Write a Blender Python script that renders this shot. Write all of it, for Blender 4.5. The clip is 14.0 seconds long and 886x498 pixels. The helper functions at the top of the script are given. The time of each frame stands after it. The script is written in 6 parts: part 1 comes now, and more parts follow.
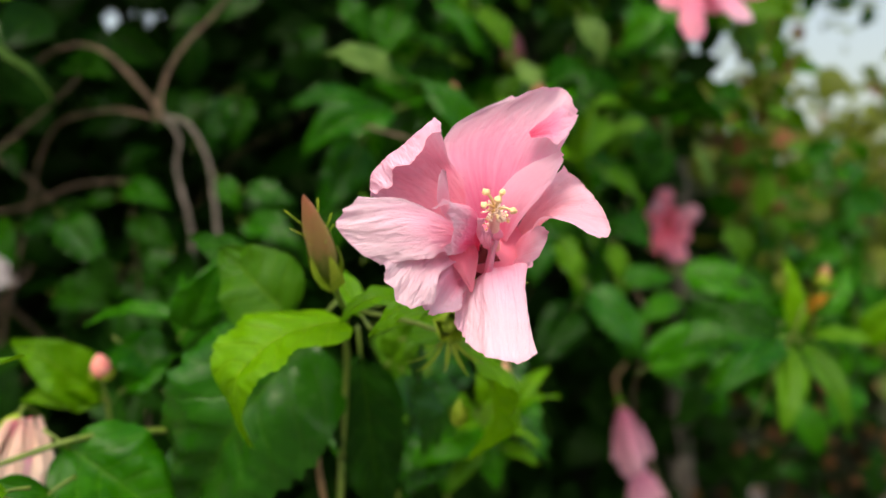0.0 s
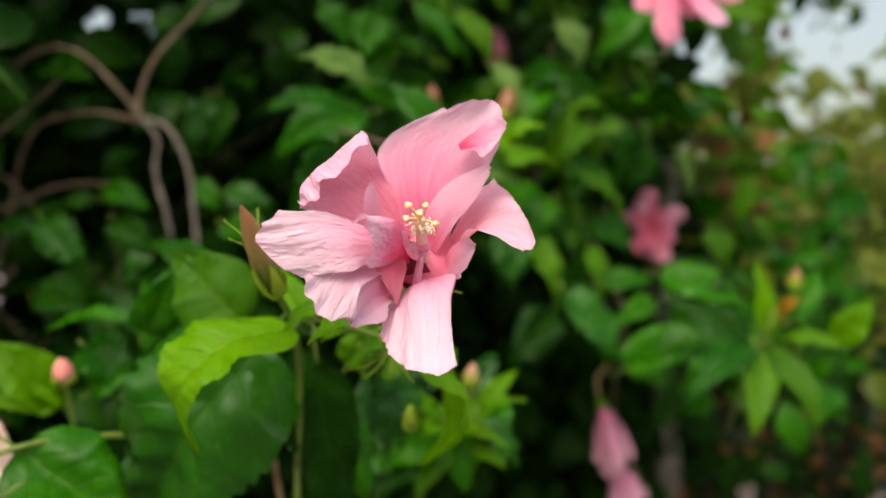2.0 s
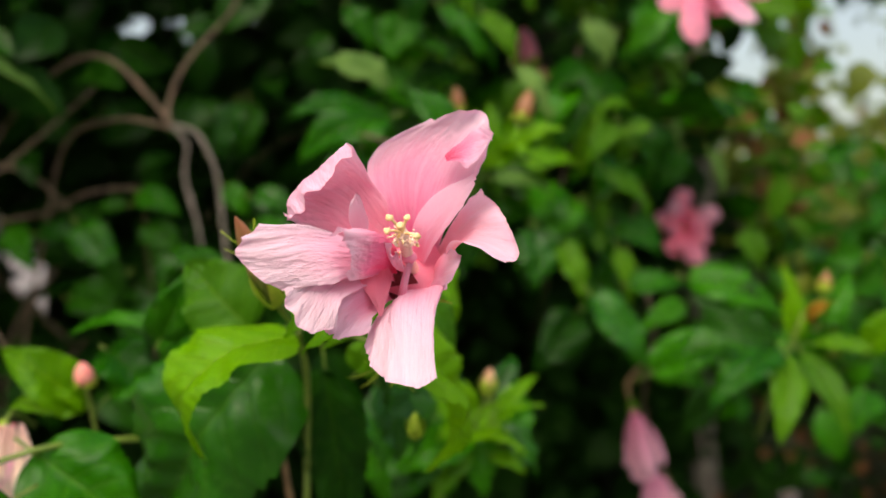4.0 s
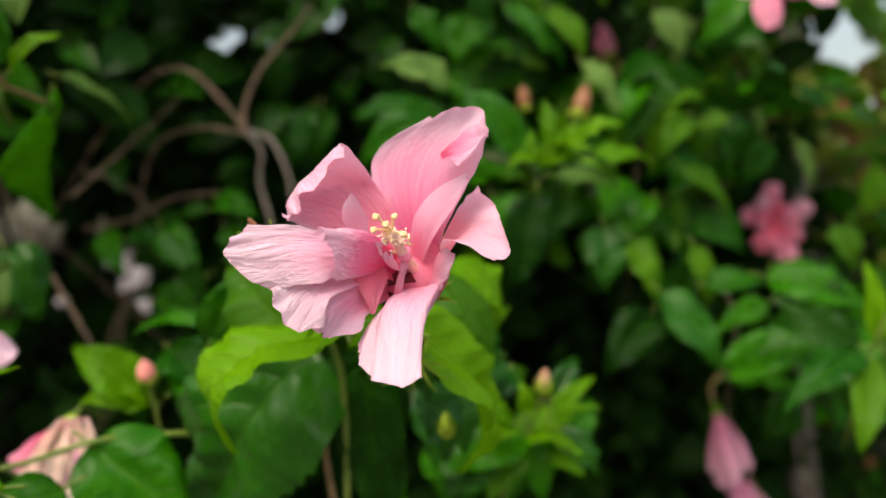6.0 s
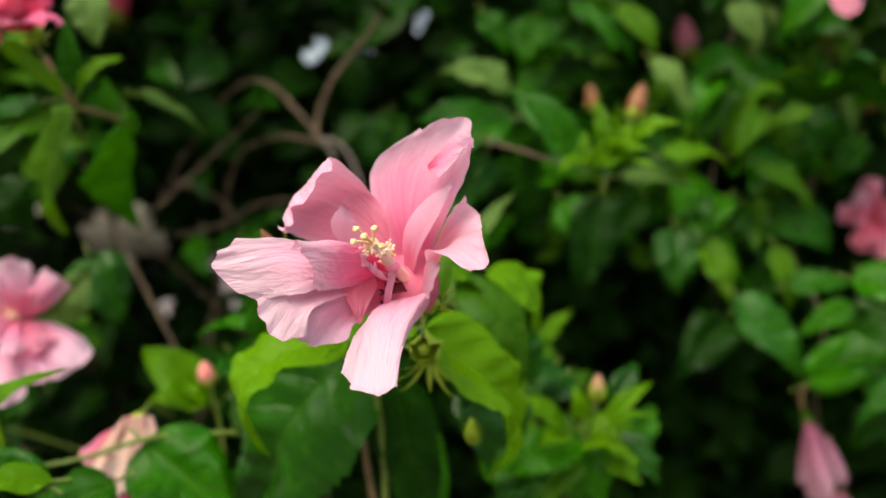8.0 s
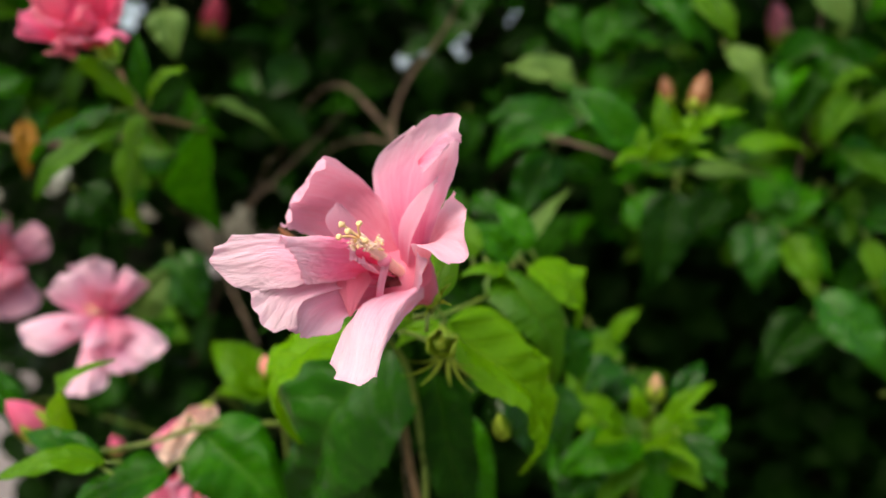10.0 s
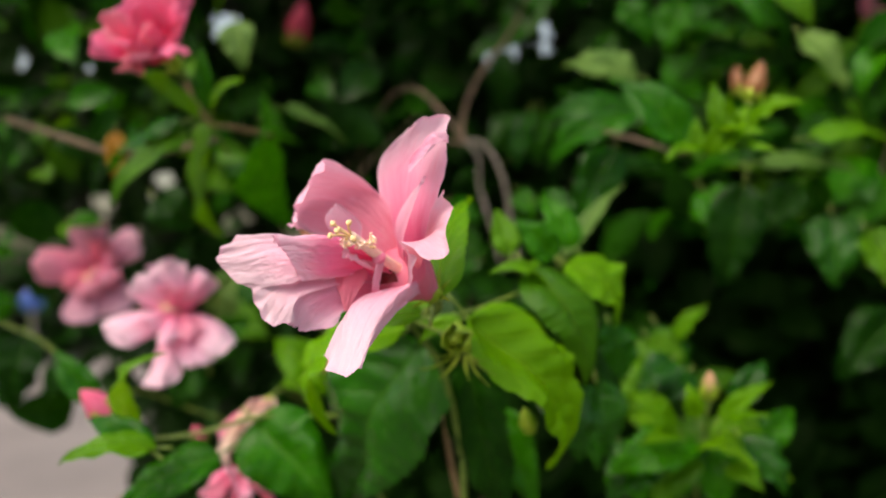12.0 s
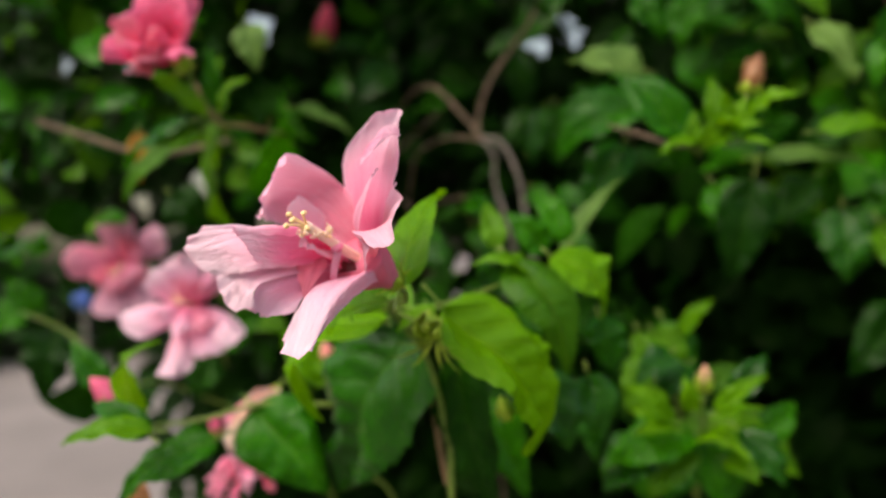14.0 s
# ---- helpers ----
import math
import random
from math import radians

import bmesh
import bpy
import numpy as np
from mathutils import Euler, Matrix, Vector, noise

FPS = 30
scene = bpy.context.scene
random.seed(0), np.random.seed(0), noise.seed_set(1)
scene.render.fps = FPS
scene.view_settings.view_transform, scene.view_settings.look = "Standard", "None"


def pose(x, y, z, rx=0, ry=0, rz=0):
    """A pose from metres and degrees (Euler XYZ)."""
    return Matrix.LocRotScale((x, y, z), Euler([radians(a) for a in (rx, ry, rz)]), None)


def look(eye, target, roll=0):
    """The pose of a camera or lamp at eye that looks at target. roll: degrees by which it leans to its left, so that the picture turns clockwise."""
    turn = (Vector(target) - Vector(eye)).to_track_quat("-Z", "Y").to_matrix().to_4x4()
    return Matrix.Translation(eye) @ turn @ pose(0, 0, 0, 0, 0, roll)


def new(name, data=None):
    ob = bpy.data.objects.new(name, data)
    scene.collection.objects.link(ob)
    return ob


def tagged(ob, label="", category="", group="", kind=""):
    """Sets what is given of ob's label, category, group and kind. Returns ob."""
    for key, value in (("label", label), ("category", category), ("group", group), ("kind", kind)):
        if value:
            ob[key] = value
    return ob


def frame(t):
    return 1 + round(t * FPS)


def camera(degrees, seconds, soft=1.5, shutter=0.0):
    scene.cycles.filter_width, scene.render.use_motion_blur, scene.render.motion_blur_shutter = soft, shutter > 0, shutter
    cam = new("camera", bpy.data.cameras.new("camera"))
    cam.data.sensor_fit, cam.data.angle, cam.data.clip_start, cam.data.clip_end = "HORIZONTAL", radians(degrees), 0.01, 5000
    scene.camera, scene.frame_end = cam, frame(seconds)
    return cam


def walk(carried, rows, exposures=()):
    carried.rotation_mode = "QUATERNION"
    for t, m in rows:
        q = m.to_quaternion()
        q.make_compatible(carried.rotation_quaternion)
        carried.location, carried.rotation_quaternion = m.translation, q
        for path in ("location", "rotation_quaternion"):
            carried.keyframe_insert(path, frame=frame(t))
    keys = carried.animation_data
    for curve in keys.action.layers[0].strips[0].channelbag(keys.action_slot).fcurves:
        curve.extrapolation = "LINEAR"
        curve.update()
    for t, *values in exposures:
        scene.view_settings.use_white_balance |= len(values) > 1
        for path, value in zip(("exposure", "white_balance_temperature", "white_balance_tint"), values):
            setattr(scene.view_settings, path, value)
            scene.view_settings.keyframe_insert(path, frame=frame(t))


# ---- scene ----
cam = camera(58.7, 14.0)
cam.data.dof.use_dof = True
cam.data.dof.focus_distance = 0.30
cam.data.dof.aperture_fstop = 4.8
METRES, EYE, TILT, LEAN, TURN = 0.29, 1.25, 0.0, 0.0, 0.0
ROWS = [
    (0.0, 0.0, 0.0, 0.0, 0.0, 0.0, 0.0),
    (0.5, 0.0209, -0.0046, 0.0153, -0.01, -0.09, -0.01),
    (1.0, 0.0491, -0.0046, 0.0161, 0.01, -0.11, -0.03),
    (1.5, 0.0795, -0.0053, 0.0161, 0.05, -0.14, -0.02),
    (2.0, 0.0999, -0.0104, 0.0197, 0.05, -0.19, -0.05),
    (4.5, 0.211, -0.0036, 0.0377, 4.81, -0.26, 0.3),
    (5.0, 0.2483, 0.003, 0.035, 6.68, -0.2, 0.49),
    (5.5, 0.2839, 0.0107, 0.0326, 8.57, -0.17, 0.64),
    (6.0, 0.3237, 0.0188, 0.033, 10.51, -0.18, 0.78),
    (6.5, 0.3629, 0.0254, 0.0367, 12.43, -0.17, 0.91),
    (7.0, 0.3998, 0.03, 0.0387, 14.27, -0.12, 1.05),
    (7.5, 0.4437, 0.0378, 0.0434, 16.19, -0.11, 1.16),
    (8.0, 0.4884, 0.0475, 0.0441, 18.22, -0.04, 1.34),
    (8.5, 0.5251, 0.0575, 0.0422, 20.18, -0.03, 1.44),
    (9.0, 0.5662, 0.0703, 0.0363, 22.25, 0.04, 1.54),
    (11.5, 0.7808, 0.1363, 0.0269, 32.11, 0.38, 2.23),
    (12.0, 0.8182, 0.1484, 0.021, 34.01, 0.43, 2.38),
    (12.5, 0.8552, 0.1602, 0.0104, 35.96, 0.56, 2.49),
    (13.0, 0.8978, 0.178, 0.0047, 37.27, 0.56, 2.45),
    (13.5, 0.9331, 0.1891, 0.0017, 37.36, 0.53, 2.48),
    (14.0, 0.9595, 0.192, -0.0004, 37.3, 0.49, 2.49),
]
walk(cam, [(t, pose(0, 0, EYE, TILT, LEAN, TURN) @ pose(METRES * x, METRES * y, METRES * z, 90 + pitch, roll, yaw)) for t, x, y, z, yaw, pitch, roll in ROWS])

# ---- light: an overcast day, soft from above and behind the camera ----
world = bpy.data.worlds.new("overcast_sky")
scene.world = world
world.use_nodes = True
wn = world.node_tree.nodes
sky = wn.new("ShaderNodeTexSky")
sky.sky_type = "NISHITA"
sky.sun_disc = False
sky.sun_elevation = radians(53)
sky.sun_rotation = radians(200)
sky.air_density = 1.6
sky.dust_density = 6.0
sky.ozone_density = 0.6
grey = wn.new("ShaderNodeHueSaturation")
grey.inputs["Saturation"].default_value = 0.8
grey.inputs["Value"].default_value = 1.3
wn["Background"].inputs["Strength"].default_value = 0.15
world.node_tree.links.new(sky.outputs["Color"], grey.inputs["Color"])
world.node_tree.links.new(grey.outputs["Color"], wn["Background"].inputs["Color"])
sun = new("sun", bpy.data.lights.new("sun", "SUN"))
sun.data.energy = 1.3
sun.data.angle = radians(40)
sun.data.color = (1.0, 0.96, 0.9)
sun.matrix_world = look((0.35, -1.0, 3.0), (0, 0.3, 1.2))
scene.view_settings.exposure = 0.25
scene.view_settings.use_white_balance = True
scene.view_settings.white_balance_temperature = 7000


# ---- materials ----
def material(name):
    m = bpy.data.materials.new(name)
    m.use_nodes = True
    t = m.node_tree
    return m, t, t.nodes, t.nodes["Principled BSDF"], t.nodes["Material Output"]


def join(t, a, b):
    t.links.new(a, b)


def maths(t, op, a, b=None, c=None):
    n = t.nodes.new("ShaderNodeMath")
    n.operation = op
    for k, v in enumerate((a, b, c)):
        if v is None:
            continue
        if isinstance(v, (int, float)):
            n.inputs[k].default_value = v
        else:
            t.links.new(v, n.inputs[k])
    return n.outputs[0]


def ramp(t, value, a, b, to_a=0.0, to_b=1.0):
    n = t.nodes.new("ShaderNodeMapRange")
    n.interpolation_type = "SMOOTHSTEP"
    t.links.new(value, n.inputs["Value"])
    for key, v in (("From Min", a), ("From Max", b), ("To Min", to_a), ("To Max", to_b)):
        n.inputs[key].default_value = v
    return n.outputs["Result"]


def mix(t, factor, a, b):
    n = t.nodes.new("ShaderNodeMix")
    n.data_type = "RGBA"
    if isinstance(factor, (int, float)):
        n.inputs[0].default_value = factor
    else:
        t.links.new(factor, n.inputs[0])
    for k, v in ((6, a), (7, b)):
        if isinstance(v, tuple):
            n.inputs[k].default_value = (*v, 1)
        else:
            t.links.new(v, n.inputs[k])
    return n.outputs[2]


def noise_at(t, scale, detail=3.0, coords="Object", stretch=None, rough=0.55):
    c = t.nodes.new("ShaderNodeTexCoord")
    n = t.nodes.new("ShaderNodeTexNoise")
    n.inputs["Scale"].default_value = scale
    n.inputs["Detail"].default_value = detail
    n.inputs["Roughness"].default_value = rough
    out = c.outputs[coords]
    if stretch:
        mp = t.nodes.new("ShaderNodeMapping")
        mp.inputs["Scale"].default_value = stretch
        t.links.new(out, mp.inputs["Vector"])
        out = mp.outputs["Vector"]
    t.links.new(out, n.inputs["Vector"])
    return n.outputs["Fac"]


def bump(t, height, bsdf, strength, distance):
    n = t.nodes.new("ShaderNodeBump")
    n.inputs["Strength"].default_value = strength
    n.inputs["Distance"].default_value = distance
    t.links.new(height, n.inputs["Height"])
    t.links.new(n.outputs["Normal"], bsdf.inputs["Normal"])


def leaf_material(name, dark, light, vein, glow, rough=0.42, through_light=0.25, gloss=0.2):
    """A leaf blade: mottled green, pale midrib and side veins along the blade's own coordinates, some light passing through."""
    m, t, nodes, bsdf, out = material(name)
    uv = nodes.new("ShaderNodeUVMap")
    sep = nodes.new("ShaderNodeSeparateXYZ")
    join(t, uv.outputs["UV"], sep.inputs[0])
    side = maths(t, "MULTIPLY", maths(t, "ABSOLUTE", maths(t, "SUBTRACT", sep.outputs["X"], 0.5)), 2.0)
    along = sep.outputs["Y"]
    midrib = ramp(t, side, 0.015, 0.07, 1.0, 0.0)
    wander = maths(t, "MULTIPLY", noise_at(t, 30.0, 2.0), 0.10)
    wave = maths(t, "SINE", maths(t, "MULTIPLY", maths(t, "SUBTRACT", maths(t, "ADD", along, wander), maths(t, "MULTIPLY", side, 0.22)), 44.0))
    veins = maths(t, "MULTIPLY", ramp(t, wave, 0.86, 1.0), ramp(t, side, 0.75, 1.0, 1.0, 0.2))
    lines = maths(t, "MAXIMUM", midrib, maths(t, "MULTIPLY", veins, 0.6))
    info = nodes.new("ShaderNodeObjectInfo")
    geo = nodes.new("ShaderNodeNewGeometry")
    vary = maths(t, "FRACT", maths(t, "ADD", info.outputs["Random"], geo.outputs["Random Per Island"]))
    blotch = noise_at(t, 45.0, 4.0)
    fine = noise_at(t, 420.0, 2.0)
    f = maths(t, "ADD", maths(t, "MULTIPLY", vary, 0.55), maths(t, "MULTIPLY", maths(t, "SUBTRACT", blotch, 0.35), 0.9))
    f = maths(t, "ADD", f, maths(t, "MULTIPLY", maths(t, "SUBTRACT", fine, 0.5), 0.3))
    body = mix(t, ramp(t, f, 0.0, 1.0), dark, light)
    colour = mix(t, maths(t, "MULTIPLY", lines, 0.27), body, vein)
    join(t, colour, bsdf.inputs["Base Color"])
    join(t, ramp(t, blotch, 0.3, 0.8, rough - 0.07, rough + 0.1), bsdf.inputs["Roughness"])
    bsdf.inputs["Specular IOR Level"].default_value = gloss
    relief = maths(t, "ADD", maths(t, "MULTIPLY", lines, -0.8), maths(t, "MULTIPLY", blotch, 1.2))
    bump(t, relief, bsdf, 0.65, 0.0018)
    tr = nodes.new("ShaderNodeBsdfTranslucent")
    join(t, mix(t, 0.5, colour, glow), tr.inputs["Color"])
    ms = nodes.new("ShaderNodeMixShader")
    ms.inputs[0].default_value = through_light
    join(t, bsdf.outputs[0], ms.inputs[1])
    join(t, tr.outputs[0], ms.inputs[2])
    join(t, ms.outputs[0], out.inputs["Surface"])
    return m


def petal_material(name, tip, body, throat, through_light=0.3, reach=0.45):
    """A thin satiny petal: paler towards its rim, deeper in its throat, streaked by fine forking veins that run its length, puckered like crepe."""
    m, t, nodes, bsdf, out = material(name)
    uv = nodes.new("ShaderNodeUVMap")
    sep = nodes.new("ShaderNodeSeparateXYZ")
    join(t, uv.outputs["UV"], sep.inputs[0])
    along = sep.outputs["Y"]
    streak = noise_at(t, 1.0, 4.0, "UV", (26.0, 1.3, 1.0))
    fine = noise_at(t, 1.0, 2.0, "UV", (80.0, 5.0, 1.0))
    blot = noise_at(t, 90.0, 3.0)
    reachy = maths(t, "ADD", along, maths(t, "MULTIPLY", maths(t, "SUBTRACT", streak, 0.5), 0.40))
    side = maths(t, "MULTIPLY", maths(t, "ABSOLUTE", maths(t, "SUBTRACT", sep.outputs["X"], 0.5)), 2.0)
    reachy = maths(t, "ADD", reachy, maths(t, "MULTIPLY", maths(t, "POWER", side, 4.0), 0.22))
    colour = mix(t, ramp(t, reachy, reach - 0.1, 1.0), body, tip)
    colour = mix(t, ramp(t, reachy, 0.05, reach, 1.0, 0.0), colour, throat)
    vein = maths(t, "MULTIPLY", ramp(t, fine, 0.50, 0.72), ramp(t, along, 0.35, 1.0, 0.30, 0.10))
    colour = mix(t, vein, colour, throat)
    colour = mix(t, ramp(t, blot, 0.45, 0.8, 0.0, 0.22), colour, tip)
    rim = maths(t, "MULTIPLY", ramp(t, along, 0.965, 1.0), 0.35)
    colour = mix(t, rim, colour, body)
    join(t, colour, bsdf.inputs["Base Color"])
    join(t, ramp(t, blot, 0.3, 0.7, 0.40, 0.54), bsdf.inputs["Roughness"])
    bsdf.inputs["Specular IOR Level"].default_value = 0.30
    warp = noise_at(t, 1.0, 3.0, "UV", (9.0, 6.0, 1.0), 0.6)
    crease = noise_at(t, 1.0, 4.0, "UV", (24.0, 8.0, 1.0), 0.7)
    ridge = maths(t, "POWER", maths(t, "MAXIMUM", maths(t, "SUBTRACT", 1.0, maths(t, "ABSOLUTE", maths(t, "MULTIPLY", maths(t, "SUBTRACT", crease, 0.5), 5.0))), 0.0), 2.0)
    height = maths(t, "MULTIPLY", ridge, ramp(t, along, 0.3, 1.0, 0.05, 0.36))
    height = maths(t, "ADD", height, maths(t, "MULTIPLY", fine, ramp(t, warp, 0.35, 0.65, 0.35, 0.8)))
    pucker = noise_at(t, 1.0, 3.0, "UV", (52.0, 24.0, 1.0), 0.65)
    height = maths(t, "ADD", height, maths(t, "MULTIPLY", pucker, ramp(t, along, 0.3, 0.9, 0.12, 0.5)))
    bump(t, height, bsdf, 0.7, 0.0016)
    tr = nodes.new("ShaderNodeBsdfTranslucent")
    join(t, mix(t, 0.22, colour, throat), tr.inputs["Color"])
    ms = nodes.new("ShaderNodeMixShader")
    ms.inputs[0].default_value = through_light
    join(t, bsdf.outputs[0], ms.inputs[1])
    join(t, tr.outputs[0], ms.inputs[2])
    join(t, ms.outputs[0], out.inputs["Surface"])
    return m


def plain_material(name, a, b, scale, rough=0.6, relief=0.3, depth=0.001, stretch=None):
    """A mottled solid: two colours mixed by coarse and fine noise, with relief."""
    m, t, nodes, bsdf, out = material(name)
    coarse = noise_at(t, scale, 4.0, "Object", stretch)
    fine = noise_at(t, scale * 7.0, 3.0, "Object", stretch)
    f = maths(t, "ADD", maths(t, "MULTIPLY", coarse, 0.7), maths(t, "MULTIPLY", fine, 0.3))
    join(t, mix(t, ramp(t, f, 0.32, 0.68), a, b), bsdf.inputs["Base Color"])
    join(t, ramp(t, fine, 0.3, 0.7, rough - 0.08, rough + 0.1), bsdf.inputs["Roughness"])
    bump(t, f, bsdf, relief, depth)
    return m


LIME = leaf_material("young_leaf", (0.058, 0.19, 0.001), (0.125, 0.325, 0.002), (0.25, 0.41, 0.015), (0.25, 0.53, 0.003), 0.36, 0.34, 0.14)
MID = leaf_material("grown_leaf", (0.005, 0.062, 0.001), (0.032, 0.18, 0.0015), (0.085, 0.24, 0.01), (0.07, 0.32, 0.002), 0.26, 0.22, 0.13)
DARK = leaf_material("dark_leaf", (0.003, 0.024, 0.001), (0.012, 0.068, 0.002), (0.04, 0.115, 0.01), (0.035, 0.15, 0.002), 0.28, 0.14, 0.08)
BROAD = leaf_material("broad_leaf", (0.003, 0.044, 0.001), (0.017, 0.112, 0.002), (0.055, 0.17, 0.01), (0.045, 0.24, 0.002), 0.24, 0.17, 0.25)
PALE = leaf_material("leaf_underside", (0.055, 0.13, 0.02), (0.115, 0.22, 0.04), (0.2, 0.3, 0.09), (0.16, 0.32, 0.02), 0.55, 0.22, 0.2)
# Leaf green darkened far below the others, so its colour carries the hedge's shade.
SHADE = leaf_material("shade_darkened_leaf", (0.003, 0.014, 0.001), (0.009, 0.040, 0.002), (0.02, 0.06, 0.008), (0.02, 0.10, 0.004), 0.5, 0.12, 0.05)
OCHRE = leaf_material("yellowed_leaf", (0.26, 0.12, 0.008), (0.38, 0.22, 0.015), (0.35, 0.22, 0.05), (0.4, 0.22, 0.02), 0.5, 0.25)
RUST = leaf_material("dry_leaf", (0.10, 0.045, 0.018), (0.22, 0.105, 0.04), (0.2, 0.11, 0.05), (0.24, 0.10, 0.03), 0.6, 0.15, 0.1)
OLIVE_LEAF = leaf_material("yellow_green_leaf", (0.028, 0.115, 0.001), (0.075, 0.215, 0.003), (0.15, 0.29, 0.02), (0.17, 0.38, 0.004), 0.45, 0.3, 0.15)
OLIVE = leaf_material("olive_leaf", (0.055, 0.095, 0.006), (0.19, 0.24, 0.025), (0.2, 0.25, 0.05), (0.26, 0.33, 0.03), 0.45, 0.3, 0.2)
PETAL = petal_material("pink_petal", (0.96, 0.65, 0.83), (0.95, 0.38, 0.60), (0.90, 0.10, 0.28), 0.3, 0.6)
PETAL_PALE = petal_material("pale_pink_petal", (0.96, 0.69, 0.84), (0.95, 0.46, 0.66), (0.91, 0.11, 0.29), 0.26, 0.48)
PETAL_INNER = petal_material("thin_inner_petal", (0.96, 0.64, 0.82), (0.95, 0.44, 0.64), (0.93, 0.20, 0.38), 0.40, 0.35)
# Maroon taken almost to black: the shade deep in the tube, as colour.
THROAT_SHADE = petal_material("maroon_throat_shade", (0.40, 0.05, 0.07), (0.22, 0.02, 0.03), (0.10, 0.008, 0.012), 0.1, 0.5)
PETAL_FOLDED = petal_material("folded_petal", (0.96, 0.62, 0.82), (0.95, 0.34, 0.51), (0.91, 0.19, 0.31), 0.32, 0.6)
PETAL_CUP = petal_material("cupped_petal", (0.96, 0.62, 0.82), (0.95, 0.30, 0.51), (0.90, 0.12, 0.26), 0.32, 0.5)
PETAL_CRUMPLE = petal_material("crumpled_petal", (0.96, 0.66, 0.82), (0.93, 0.25, 0.47), (0.88, 0.07, 0.22), 0.3, 0.65)
PETAL_WARM = petal_material("warm_petal", (0.96, 0.62, 0.80), (0.95, 0.36, 0.48), (0.92, 0.22, 0.27), 0.34, 0.6)
PETAL_ROSE = petal_material("rose_petal", (0.90, 0.36, 0.51), (0.85, 0.22, 0.38), (0.76, 0.09, 0.22), 0.25)
PETAL_DEEP = petal_material("deep_pink_petal", (0.94, 0.29, 0.42), (0.92, 0.18, 0.31), (0.84, 0.07, 0.17), 0.25)
PETAL_MAUVE = petal_material("mauve_petal", (0.80, 0.44, 0.58), (0.66, 0.25, 0.40), (0.52, 0.12, 0.24), 0.2)
PETAL_HOT = petal_material("hot_pink_petal", (0.95, 0.23, 0.42), (0.93, 0.08, 0.25), (0.82, 0.02, 0.09), 0.25)
PETAL_FADED = petal_material("faded_petal", (0.90, 0.76, 0.66), (0.89, 0.66, 0.54), (0.86, 0.55, 0.50), 0.2)
ANTHER = plain_material("pollen_yellow", (0.86, 0.56, 0.24), (0.90, 0.68, 0.40), 900.0, 0.8, 0.6, 0.0004)
FILAMENT = plain_material("filament_cream", (0.92, 0.62, 0.50), (0.95, 0.74, 0.62), 500.0, 0.5, 0.2, 0.0003)
BUDSKIN = plain_material("bud_skin", (0.14, 0.048, 0.018), (0.26, 0.11, 0.035), 140.0, 0.5, 0.3, 0.0006, (1, 1, 0.25))
def bud_skin(name, foot, body, crown):
    """Bud skin that turns from green at its foot to a tanned crown, finely streaked."""
    m, t, nodes, bsdf, out = material(name)
    c = nodes.new("ShaderNodeTexCoord")
    sep = nodes.new("ShaderNodeSeparateXYZ")
    join(t, c.outputs["Generated"], sep.inputs[0])
    streak = noise_at(t, 260.0, 4.0, "Object", (1, 1, 0.15))
    f = maths(t, "ADD", sep.outputs["Z"], maths(t, "MULTIPLY", maths(t, "SUBTRACT", streak, 0.5), 0.5))
    join(t, mix(t, ramp(t, f, 0.55, 1.0), mix(t, ramp(t, f, 0.15, 0.5), foot, body), crown), bsdf.inputs["Base Color"])
    bsdf.inputs["Roughness"].default_value = 0.5
    bsdf.inputs["Specular IOR Level"].default_value = 0.25
    bump(t, streak, bsdf, 0.4, 0.0008)
    return m


BUDTALL = bud_skin("tall_bud_skin", (0.14, 0.20, 0.03), (0.32, 0.21, 0.075), (0.36, 0.14, 0.075))
BUDOCHRE = bud_skin("ochre_bud_skin", (0.16, 0.22, 0.03), (0.36, 0.26, 0.11), (0.48, 0.25, 0.16))
BUDPINK = plain_material("pink_bud_skin", (0.82, 0.20, 0.22), (0.86, 0.38, 0.30), 140.0, 0.5, 0.3, 0.0006)
SEPAL = plain_material("sepal_green", (0.20, 0.33, 0.012), (0.34, 0.47, 0.03), 160.0, 0.5, 0.3, 0.0006)
TWIG_GREEN = plain_material("green_stem", (0.08, 0.15, 0.015), (0.16, 0.23, 0.03), 150.0, 0.5, 0.3, 0.0006)
TWIG_BROWN = plain_material("brown_twig", (0.20, 0.12, 0.055), (0.30, 0.19, 0.09), 120.0, 0.7, 0.5, 0.001)
BARK = plain_material("grey_brown_bark", (0.062, 0.042, 0.026), (0.16, 0.115, 0.075), 60.0, 0.8, 0.8, 0.002)
BARK_GREY = plain_material("grey_bark", (0.12, 0.105, 0.09), (0.22, 0.20, 0.175), 40.0, 0.85, 0.8, 0.003)
SOIL = plain_material("dark_soil", (0.03, 0.022, 0.015), (0.075, 0.055, 0.035), 9.0, 0.9, 1.0, 0.02)
PAVING = plain_material("worn_concrete", (0.145, 0.126, 0.122), (0.20, 0.175, 0.168), 1.2, 0.85, 0.4, 0.004)
BLUE = plain_material("blue_paint", (0.03, 0.08, 0.32), (0.05, 0.12, 0.42), 8.0, 0.4, 0.1, 0.001)
WALLPAINT = plain_material("grey_render", (0.46, 0.45, 0.44), (0.60, 0.59, 0.57), 1.5, 0.9, 0.5, 0.004)


# ---- building blocks ----
ORIGIN = {}


def thing(name, at, label, category, group=""):
    """An Empty at the base of a thing; its parts hang on it."""
    ob = new(name)
    ob.location = at
    ob.empty_display_size = 0.01
    ORIGIN[ob.name] = Vector(at)
    return tagged(ob, label, category, group)


